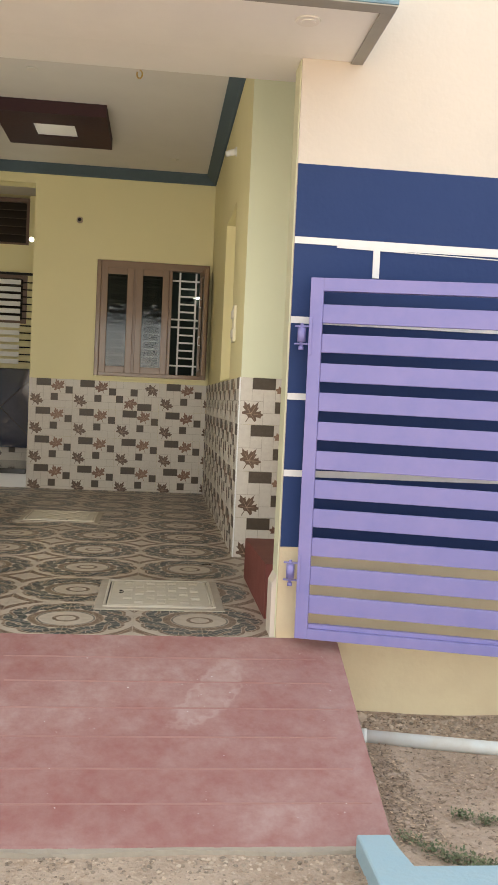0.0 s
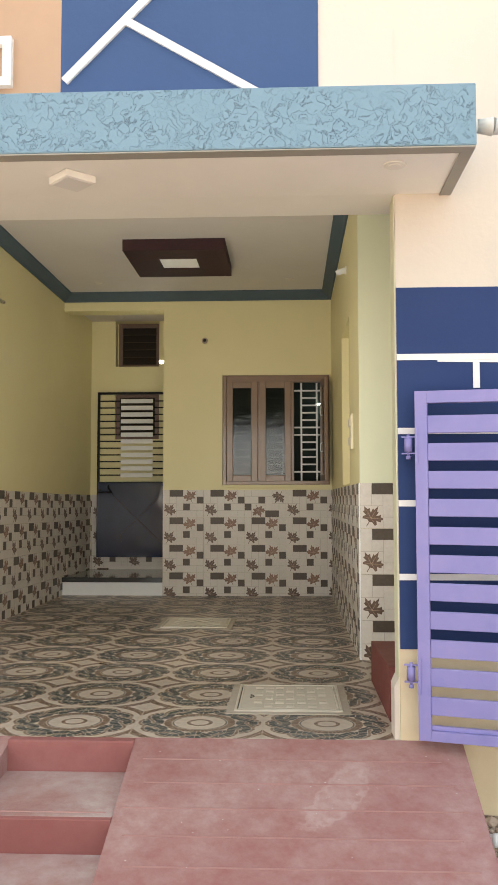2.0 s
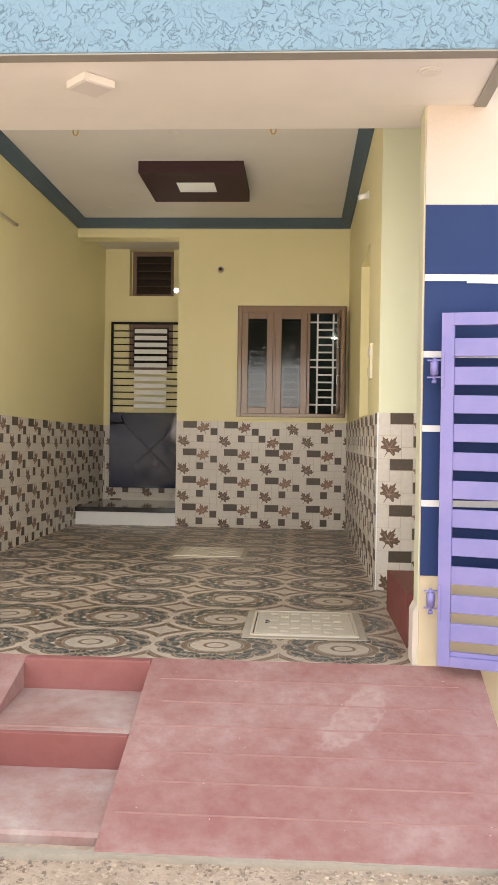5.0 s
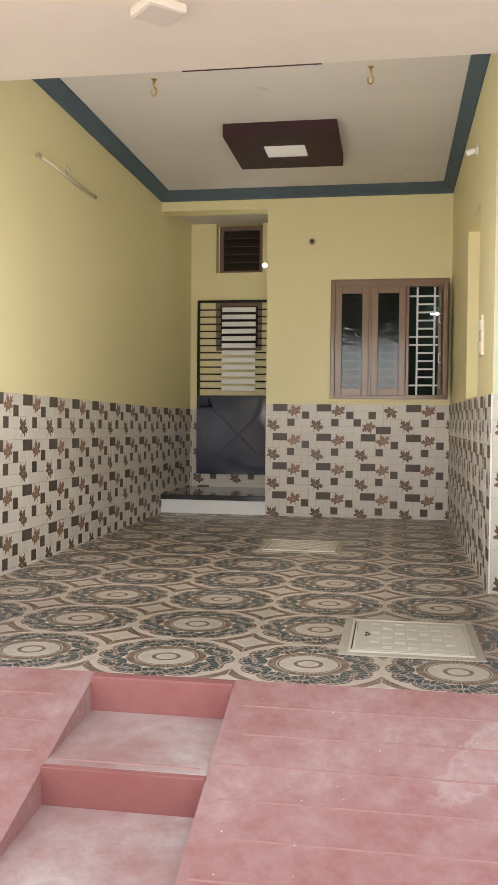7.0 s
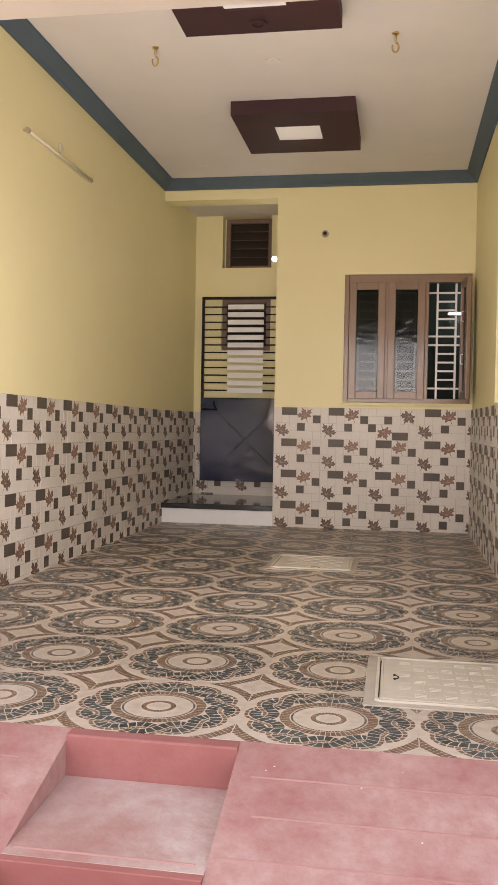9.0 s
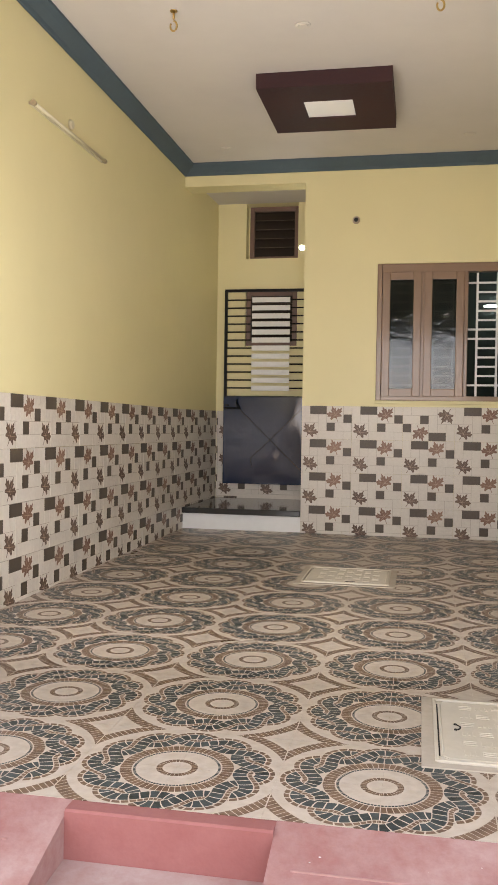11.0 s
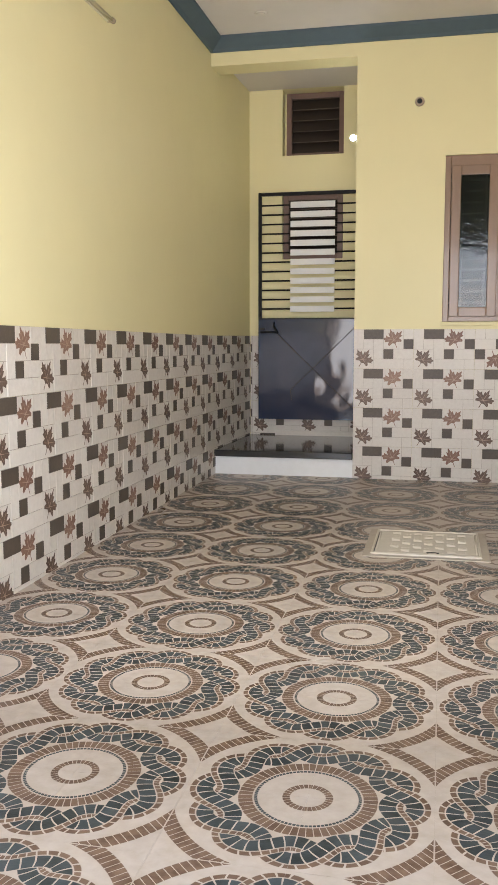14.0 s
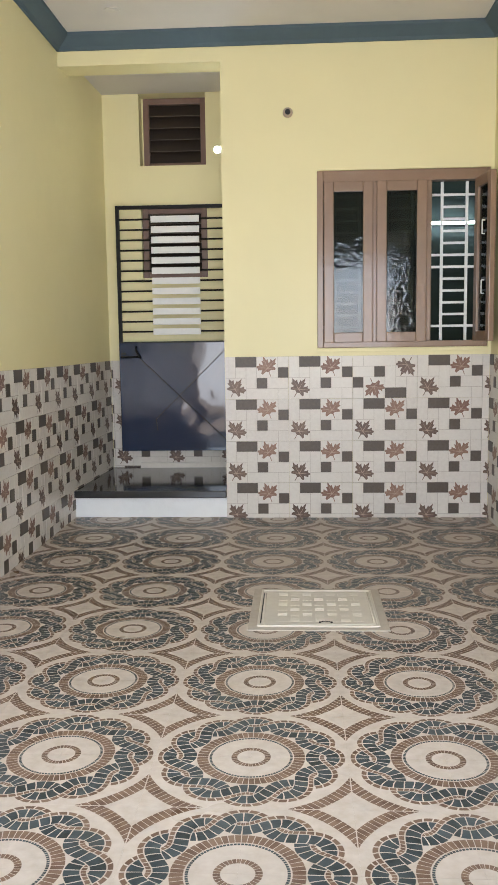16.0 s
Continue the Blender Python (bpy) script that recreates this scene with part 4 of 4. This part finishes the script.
def hatch(x0, x1, y0, y1, slot):
    t = thing("inspection_cover", (x0, y0, 0), "ivory moulded inspection cover in a cement surround on the tiled floor", "inspection cover", "inspection covers")
    bm = bmesh.new()
    box(bm, x0 - 0.042, x1 + 0.042, y0 - 0.04, y1 + 0.04, 0.0005, 0.006, bevel=0.002)
    part("surround", bm, HATCHC, t, "pale cement surround")
    bm = bmesh.new()
    prism(bm, round_rect(x0, x1, y0, y1, 0.02), "z", 0.0063, 0.0085)
    for q in ((x0, x1, y0, y0 + 0.012), (x0, x1, y1 - 0.012, y1), (x0, x0 + 0.012, y0 + 0.012, y1 - 0.012), (x1 - 0.012, x1, y0 + 0.012, y1 - 0.012)):
        box(bm, *q, 0.0086, 0.015, bevel=0.002)
    part("rim", bm, HATCHM, t)
    boxpart("seam", (x0 + 0.0125, x0 + 0.017, y0 + 0.05, y1 - 0.05, 0.0086, 0.0092), BLACKSTEEL, t, "dark gap beside the lid")
    lid = bmesh.new()
    prism(lid, round_rect(x0 + 0.018, x1 - 0.016, y0 + 0.016, y1 - 0.016, 0.04), "z", 0.0086, 0.0125)
    outer = round_rect(x0 + 0.026, x1 - 0.024, y0 + 0.024, y1 - 0.024, 0.036)
    for p, q in zip(outer, outer[1:] + outer[:1]):
        tube(lid, (*p, 0.0125), (*q, 0.0125), 0.0022, 6)
    bm = lid
    cols, rows = 7, 6
    for i in range(cols):
        for j in range(rows):
            cx = x0 + 0.115 + (x1 - x0 - 0.21) * i / (cols - 1)
            cy = y0 + 0.085 + (y1 - y0 - 0.17) * j / (rows - 1)
            for k in range(3):
                e = (k - 1) * 0.017
                if (i + j) % 2:
                    box(bm, cx - 0.022, cx + 0.022, cy + e - 0.004, cy + e + 0.004, 0.0120, 0.0139)
                else:
                    box(bm, cx + e - 0.004, cx + e + 0.004, cy - 0.022, cy + 0.022, 0.0120, 0.0139)
    lid = part("lid", bm, HATCHM, t)
    bm = bmesh.new()
    sx, sy, ang = slot
    pts = [(sx + 0.030 * math.cos(a + ang), sy + 0.030 * math.sin(a + ang)) for a in [(-1.1 + 2.2 * i / 8) for i in range(9)]]
    for p, q in zip(pts, pts[1:]):
        tube(bm, (*p, 0.0128), (*q, 0.0128), 0.003, 6)
    for p in (pts[0], pts[-1]):
        tube(bm, (p[0], p[1], 0.0126), (p[0], p[1], 0.0165), 0.006, 8)
    part("finger_slot", bm, BLACKSTEEL, lid, "dark curved finger slot")


hatch(2.095, 2.65, 0.485, 1.105, (2.155, 0.80, 0.0))
hatch(1.28, 1.85, 3.39, 3.97, (1.60, 3.425, math.pi / 2))

# ---------- red plinth, pipe, kerb ----------
bm = bmesh.new()
prism(bm, [(0.33, -0.001), (1.31, -0.001), (1.31, 0.235), (0.36, 0.26)], "x", XR + 0.003, 4.2)
structure("stair_plinth", bm, REDBOX, "maroon painted bottom step of the side stairs")

t = thing("drain_pipe", (3.2, -0.27, GZ + 0.03), "dusty white drain pipe lying on the earth along the wall", "pipe")
bm = bmesh.new()
tube(bm, (3.10, -0.238, -0.338), (5.6, -0.80, -0.350), 0.029, 20)
part("pipe_run", bm, PIPE, t)
bm = bmesh.new()
tube(bm, (3.225, -0.266, -0.3385), (3.245, -0.2705, -0.3385), 0.033, 20)
part("pipe_collar", bm, PIPE, t)

bm = bmesh.new()
kx, ky, kz = 2.995, -1.165, -0.30
prism(bm, [(kx, ky), (kx, ky - 0.9), (kx + 0.115, ky - 0.9), (kx + 0.115, ky - 0.32), (kx + 2.6, ky - 0.32), (kx + 2.6, ky - 0.205), (kx + 0.115, ky - 0.205), (kx + 0.108, ky)], "z", GZ - 0.2, kz)
bmesh.ops.bevel(bm, geom=[e for e in bm.edges if all(v.co.z > -0.31 for v in e.verts)], offset=0.012, segments=3, affect="EDGES", profile=0.6)
structure("kerb", bm, KERB, "sky blue painted low kerb wall, edges worn round")

t = thing("wall_spout", (CXR, -0.30, 2.68), "short pipe end wrapped in white plastic at the canopy end", "pipe")
bm = bmesh.new()
tube(bm, (CXR - 0.01, -0.35, 2.690), (CXR + 0.05, -0.355, 2.688), 0.036, 9, r2=0.030)
tube(bm, (CXR + 0.051, -0.355, 2.688), (CXR + 0.115, -0.36, 2.684), 0.030, 7, r2=0.042)
tube(bm, (CXR + 0.116, -0.36, 2.684), (CXR + 0.175, -0.35, 2.678), 0.041, 6, r2=0.026)
part("pipe_run", bm, PIPE, t)

# white ornaments on the upper wall
bm = bmesh.new()
ox0, ox1, oz0, oz1, ow = 0.815, 1.056, 3.07, 3.313, 0.042
for q in ((ox0, ox1, oz0, oz0 + ow), (ox0, ox1, oz1 - ow, oz1), (ox0, ox0 + ow, oz0 + ow, oz1 - ow), (ox1 - ow, ox1, oz0 + ow, oz1 - ow)):
    box(bm, q[0], q[1], -0.05, -0.012, q[2], q[3])
structure("trim_square", bm, WHITE, "white raised square frame on the apricot wall")


def strip(x0, z0, x1, z1, w, d=0.03):
    bm = bmesh.new()
    l = math.hypot(x1 - x0, z1 - z0)
    nx, nz = -(z1 - z0) / l * w / 2, (x1 - x0) / l * w / 2
    prism(bm, [(x0 + nx, z0 + nz), (x1 + nx, z1 + nz), (x1 - nx, z1 - nz), (x0 - nx, z0 - nz)], "y", -d, -0.0125)
    structure("trim_white_band", bm, WHITE, "white raised slanting band")


strip(1.31, 3.094, 1.98, 3.775, 0.038)
strip(1.60, 3.39, 2.50, 2.865, 0.038, 0.0285)

# unseen facing wall, added to bounce sunlight into the porch
bm = bmesh.new()
box(bm, -16, 18, -15.3, -15.0, GZ - 0.3, 2.6)
structure("wall_bounce", bm, CREAM, "unseen plain cream wall added to bounce sunlight at the porch")

# ---------- stones and weeds ----------
def stones():
    meshes = []
    for k in range(6):
        bm = bmesh.new()
        bmesh.ops.create_icosphere(bm, subdivisions=1, radius=1)
        for v in bm.verts:
            v.co *= 0.7 + 0.5 * random.random()
            v.co.z *= 0.6
        me = finish(bm, "stone", STONE)
        meshes.append([(v.co.copy()) for v in me.vertices])
        faces = [tuple(p.vertices) for p in me.polygons]
    verts, fcs = [], []
    def add(x, y, r, z):
        base = len(verts)
        a = random.random() * 6.28
        ca, sa = math.cos(a), math.sin(a)
        for c in random.choice(meshes):
            verts.append((x + r * (c.x * ca - c.y * sa), y + r * (c.x * sa + c.y * ca), z + r * c.z))
        fcs.extend(tuple(base + i for i in f) for f in faces)
    for k in range(15000):
        if random.random() < 0.55:
            x, y = random.uniform(3.17, 5.2), -0.02 - 1.7 * random.random()
        else:
            x, y = random.uniform(-0.9, 4.2), random.uniform(-2.3, RYB - 0.05)
        r = 0.0022 + 0.008 * random.random() ** 4
        add(x, y, r, earth(x, y) + r * 0.1)
    for k in range(3000):
        x = random.uniform(-0.9, 3.0)
        y = RYB - 0.04 - 0.35 * random.random() ** 2
        add(x, y, 0.003 + 0.007 * random.random() ** 2, earth(x, y))
    for k in range(900):
        x = 3.17 + 2.0 * random.random() ** 1.5
        y = -0.02 - 0.20 * random.random()
        add(x, y, random.uniform(0.004, 0.015), earth(x, y))
    add(3.265, -0.075, 0.038, earth(3.265, -0.075) + 0.01)
    me = bpy.data.meshes.new("gravel")
    me.from_pydata(verts, [], fcs)
    me.materials.append(STONE)
    tagged(new("gravel", me), "loose gravel and small stones on sandy earth", "gravel", kind="stuff")


stones()


def weeds():
    verts, fcs = [], []
    for cx, cy, n, s in ((3.19, -1.09, 110, 0.035), (3.25, -1.15, 150, 0.04), (3.31, -1.20, 260, 0.045), (3.37, -1.26, 380, 0.055), (3.44, -1.31, 260, 0.05), (3.42, -0.92, 160, 0.035), (3.50, -0.96, 200, 0.04)):
        for k in range(n):
            a = random.random() * 6.28
            d = s * random.random() ** 0.7
            x, y = cx + d * math.cos(a) * 1.4, cy + d * math.sin(a) * 0.8
            z = earth(x, y) + 0.002 + 0.026 * random.random()
            l = 0.006 + 0.009 * random.random()
            u = Vector((random.uniform(-1, 1), random.uniform(-1, 1), random.uniform(0, 0.9))).normalized() * l
            w = u.cross(Vector((0, 0, 1))).normalized() * l * 0.3
            p = Vector((x, y, z))
            b = len(verts)
            verts.extend([p, p + u * 0.5 + w, p + u, p + u * 0.5 - w])
            fcs.append((b, b + 1, b + 2, b + 3))
    me = bpy.data.meshes.new("weeds")
    me.from_pydata([tuple(v) for v in verts], [], fcs)
    me.materials.append(WEED)
    tagged(new("weeds", me), "small green weeds creeping over the earth", "weeds", kind="stuff")


weeds()

def litter():
    verts, fcs = [], []
    for k in range(9500):
        if random.random() < 0.25:
            x, y = 3.17 + 0.16 * random.random() ** 1.5, random.uniform(-1.1, -0.03)
        else:
            x, y = random.uniform(3.14, 4.8), -0.02 - 1.3 * random.random() ** 1.5
        if abs(y + 0.238 + (x - 3.10) * 0.225) < 0.036:
            continue
        z = earth(x, y) + 0.001 + 0.006 * random.random()
        a, l = random.random() * 6.28, random.uniform(0.003, 0.012)
        u = Vector((math.cos(a), math.sin(a), random.uniform(-0.3, 0.3))) * l
        w = Vector((-math.sin(a), math.cos(a), random.uniform(-0.3, 0.3))) * l * random.uniform(0.15, 0.5)
        p, c = Vector((x, y, z)), len(verts)
        verts.extend([tuple(p - u), tuple(p + w), tuple(p + u), tuple(p - w)])
        fcs.append((c, c + 1, c + 2, c + 3))
    me = bpy.data.meshes.new("dry_litter")
    me.from_pydata(verts, [], fcs)
    me.materials.append(mat("dry_leaf_litter", (0.20, 0.135, 0.09), 0.9, var=1.0, scale=40, color2=(0.40, 0.31, 0.22), var_island=0.7))
    tagged(new("dry_litter", me), "dry brown leaf litter and twigs on the earth", "litter", kind="stuff")
    verts, fcs = [], []
    for k in range(45):
        x, y = random.uniform(1.75, 3.1), random.uniform(-1.05, -0.03)
        z = RZB / RYB * y + 0.0028
        l, a = random.uniform(0.001, 0.0038), random.random() * 6.28
        c = len(verts)
        for q in range(5):
            rr = l * random.uniform(0.6, 1.2)
            verts.append((x + rr * math.cos(a + q * 1.2566), y + rr * math.sin(a + q * 1.2566), z))
        fcs.append(tuple(range(c, c + 5)))
    me = bpy.data.meshes.new("paint_flecks")
    me.from_pydata(verts, [], fcs)
    me.materials.append(WHITE)
    tagged(new("paint_flecks", me), "tiny white paint flecks on the red ramp", "paint flecks", kind="stuff")


litter()

# ---------- floor tiles ----------
TS = PITCH / 2
def floor_tile_mesh(x0, x1, y0, y1):
    bm = bmesh.new()
    prism(bm, [(x0, y0), (x1, y0), (x1, y1), (x0, y1)], "z", -0.012, 0.0)
    return finish(bm, "tile", FLOORM)


fl = thing("floor_tiles", (0, 0, 0), "cream, slate and brown mosaic medallion floor tiles", "")
fl["kind"] = "structure"
gap = 0.00035
i0 = math.floor((XL - FX) / TS)
i1 = math.ceil((4.2 - FX) / TS)
j0 = math.floor((0.0 - FY) / TS)
j1 = math.ceil((YB + 0.02 - FY) / TS)
cache = {}
for i in range(i0, i1):
    for j in range(j0, j1):
        xa, ya = FX + i * TS, FY + j * TS
        lim = 4.2 if ya < 1.9 else XR
        x0, x1 = max(xa, XL), min(xa + TS, lim)
        y0, y1 = max(ya, 0.0), min(ya + TS, YB + 0.02)
        if x1 - x0 < 0.01 or y1 - y0 < 0.01:
            continue
        key = (round(x0 - xa, 4), round(x1 - xa, 4), round(y0 - ya, 4), round(y1 - ya, 4))
        if key not in cache:
            cache[key] = floor_tile_mesh(key[0] + gap, key[1] - gap, key[2] + gap, key[3] - gap)
        ob = new("tile", cache[key])
        ob.location = (xa, ya, 0)
        ob.parent = fl


# ---------- wall tiles with relief blocks and leaf prints ----------
# half outline of a stylised maple leaf, mirrored
HALF = ((0.0, 0.54), (0.07, 0.31), (0.14, 0.35), (0.13, 0.14), (0.22, 0.21), (0.27, 0.29), (0.32, 0.19), (0.50, 0.23), (0.40, 0.08), (0.44, 0.01), (0.25, -0.04), (0.34, -0.16), (0.30, -0.24), (0.11, -0.17), (0.02, -0.22))
LEAF = list(HALF) + [(-x, z) for x, z in reversed(HALF[1:])]
TWD, THT = 0.468, 0.312
UW, UH = TWD / 6, THT / 4
# column, row from the top, width, height, kind
BLOCKS = ((0, 0, 1, 2, 0), (1, 0, 2, 1, 1), (3, 0, 2, 2, 2), (5, 0, 1, 1, 0), (5, 1, 1, 1, 1), (1, 1, 1, 1, 0), (2, 1, 1, 2, 0), (0, 2, 2, 2, 3),
          (3, 2, 1, 1, 1), (4, 2, 2, 1, 0), (2, 3, 3, 1, 0), (5, 3, 1, 1, 0))
wall_cache = {}


def clip_poly(pts, ax, v, keep_less):
    out = []
    for p, q in zip(pts, pts[1:] + pts[:1]):
        pin = (p[ax] <= v) == keep_less
        qin = (q[ax] <= v) == keep_less
        if pin:
            out.append(p)
        if pin != qin:
            s = (v - p[ax]) / (q[ax] - p[ax])
            out.append((p[0] + s * (q[0] - p[0]), p[1] + s * (q[1] - p[1])))
    return out


def wall_tile_mesh(u0, u1, v0, v1):
    """One tile, cut to u0..u1 across and v0..v1 up; its face looks to -y."""
    key = tuple(round(v, 3) for v in (u0, u1, v0, v1))
    if key in wall_cache:
        return wall_cache[key]
    bm = bmesh.new()
    box(bm, u0 + 0.0006, u1 - 0.0006, -0.006, -0.0003, v0 + 0.0006, v1 - 0.0006, mi=4)
    g = 0.0016
    for c, r, w, h, kind in BLOCKS:
        a0, a1 = max(c * UW + g, u0 + 0.001), min((c + w) * UW - g, u1 - 0.001)
        b1, b0 = min(THT - r * UH - g, v1 - 0.001), max(THT - (r + h) * UH + g, v0 + 0.001)
        if a1 - a0 < 0.004 or b1 - b0 < 0.004:
            continue
        p = -0.0075 - 0.0009 * ((c * 5 + r * 3) % 4) if kind == 0 else (-0.0105 if kind == 1 else -0.0078)
        box(bm, a0, a1, p, -0.006, b0, b1, mi=1 if kind == 1 else 0)
        if kind >= 2:
            cx, cz = (c + w / 2) * UW, THT - (r + h / 2) * UH
            s, tilt = w * UW * 1.06, (0.35 if kind == 2 else -0.55)
            ct, stt = math.cos(tilt), math.sin(tilt)
            pts = [(cx + s * (x * ct - z * stt), cz + s * (x * stt + z * ct)) for x, z in LEAF]
            tail = [(cx + s * (x * ct - z * stt), cz + s * (x * stt + z * ct)) for x, z in ((-0.018, -0.05), (0.018, -0.05), (0.025, -0.44), (-0.005, -0.44))]
            for poly, d in ((pts, -0.0093), (tail, -0.0096)):
                for ax_, v_, less in ((0, a0, False), (0, a1, True), (1, b0, False), (1, b1, True)):
                    if poly:
                        poly = clip_poly(poly, ax_, v_, less)
                if len(poly) > 2:
                    mi = 2 if kind == 2 else 3
                    f = bm.faces.new([bm.verts.new((q[0], d, q[1])) for q in poly])
                    f.material_index = mi
            for tx, tz in ((0.0, 0.44), (0.40, 0.17), (-0.40, 0.17), (0.27, -0.17), (-0.27, -0.17)):
                l = math.hypot(tx, tz)
                nx, nz = -tz / l * 0.013, tx / l * 0.013
                vein = [(cx + s * (x * ct - z * stt), cz + s * (x * stt + z * ct)) for x, z in ((nx, nz - 0.05), (tx, tz), (-nx, -nz - 0.05))]
                for ax_, v_, less in ((0, a0, False), (0, a1, True), (1, b0, False), (1, b1, True)):
                    if vein:
                        vein = clip_poly(vein, ax_, v_, less)
                if len(vein) > 2:
                    f = bm.faces.new([bm.verts.new((q[0], -0.0100, q[1])) for q in vein])
                    f.material_index = 5
    for f in bm.faces:
        f.normal_update()
        if abs(f.normal.y) > 0.9 and f.normal.y > 0 and f.material_index in (2, 3, 5):
            f.normal_flip()
    me = bpy.data.meshes.new("wall_tile")
    bm.to_mesh(me)
    bm.free()
    for m in (TILECREAM, TILEDARK, LEAFRED, LEAFBRN, GROUT, LEAFVEIN):
        me.materials.append(m)
    wall_cache[key] = me
    return me


def dado(name, frame_m, length, zbot, offset=0.0, flip=(), top=DADO):
    """Rows of tiles up to the dado's top on a wall whose face runs along +x of frame_m."""
    d = thing(name, frame_m, "cream relief wall tiles with taupe blocks and maple leaf prints", "")
    d["kind"] = "structure"
    col = 0
    u = -offset
    while u < length - 0.004:
        a0, a1 = max(0.0, -u), min(TWD, length - u)
        for row in range(4):
            z = top - (row + 1) * THT
            b0 = max(0.0, zbot - z)
            if THT - b0 < 0.01:
                continue
            if a1 - a0 > 0.006:
                if (col, row) in flip:
                    me = wall_tile_mesh(TWD - a1, TWD - a0, 0, THT)
                    ob = new("tile", me)
                    ob.matrix_world = Matrix.Translation((u + TWD, 0, z + THT)) @ Matrix.Rotation(math.pi, 4, "Y")
                else:
                    ob = new("tile", wall_tile_mesh(a0, a1, b0, THT))
                    ob.location = (u, 0, z)
                ob.parent = d
        u += TWD
        col += 1
    return d


dado("dado_north", pose(RX, YB, 0), XR - RX - 0.009, 0.0, 0.0, ((2, 0),))
# the courses of the long side fall slightly towards the recess
dado("dado_west", pose(XL, 1.5, 0, 0, 0, 90) @ Matrix.Rotation(radians(0.62), 4, "Y") @ Matrix.Translation((-1.5, 0, 0)), YB, -0.04, 0.153)
dado("dado_recess_west", pose(XL, YB + 0.001, 0, 0, 0, 90 - math.degrees(math.atan(WEDGE / (RY - YB)))), RY - YB - 0.012, 0.0, 0.447, top=DADO - 0.046)
dado("dado_east", pose(XR, YB - 0.01, 0, 0, 0, -90), YB - 2.0 - 0.01, 0.0, 0.1)
dado("dado_pillar", pose(XR, 2.0, 0), 0.7, 0.0, 0.0)
dado("dado_recess", pose(XL + 0.0095 + WEDGE, RY, 0), RX - XL - 0.01 - WEDGE, 0.205, 0.452, top=DADO - 0.046)
bm = bmesh.new()
box(bm, XR - 0.010, XR - 0.0003, 2.0 - 0.010, 2.0, 0, DADO)
structure("trim_corner_bead", bm, WHITE, "white tile corner bead")
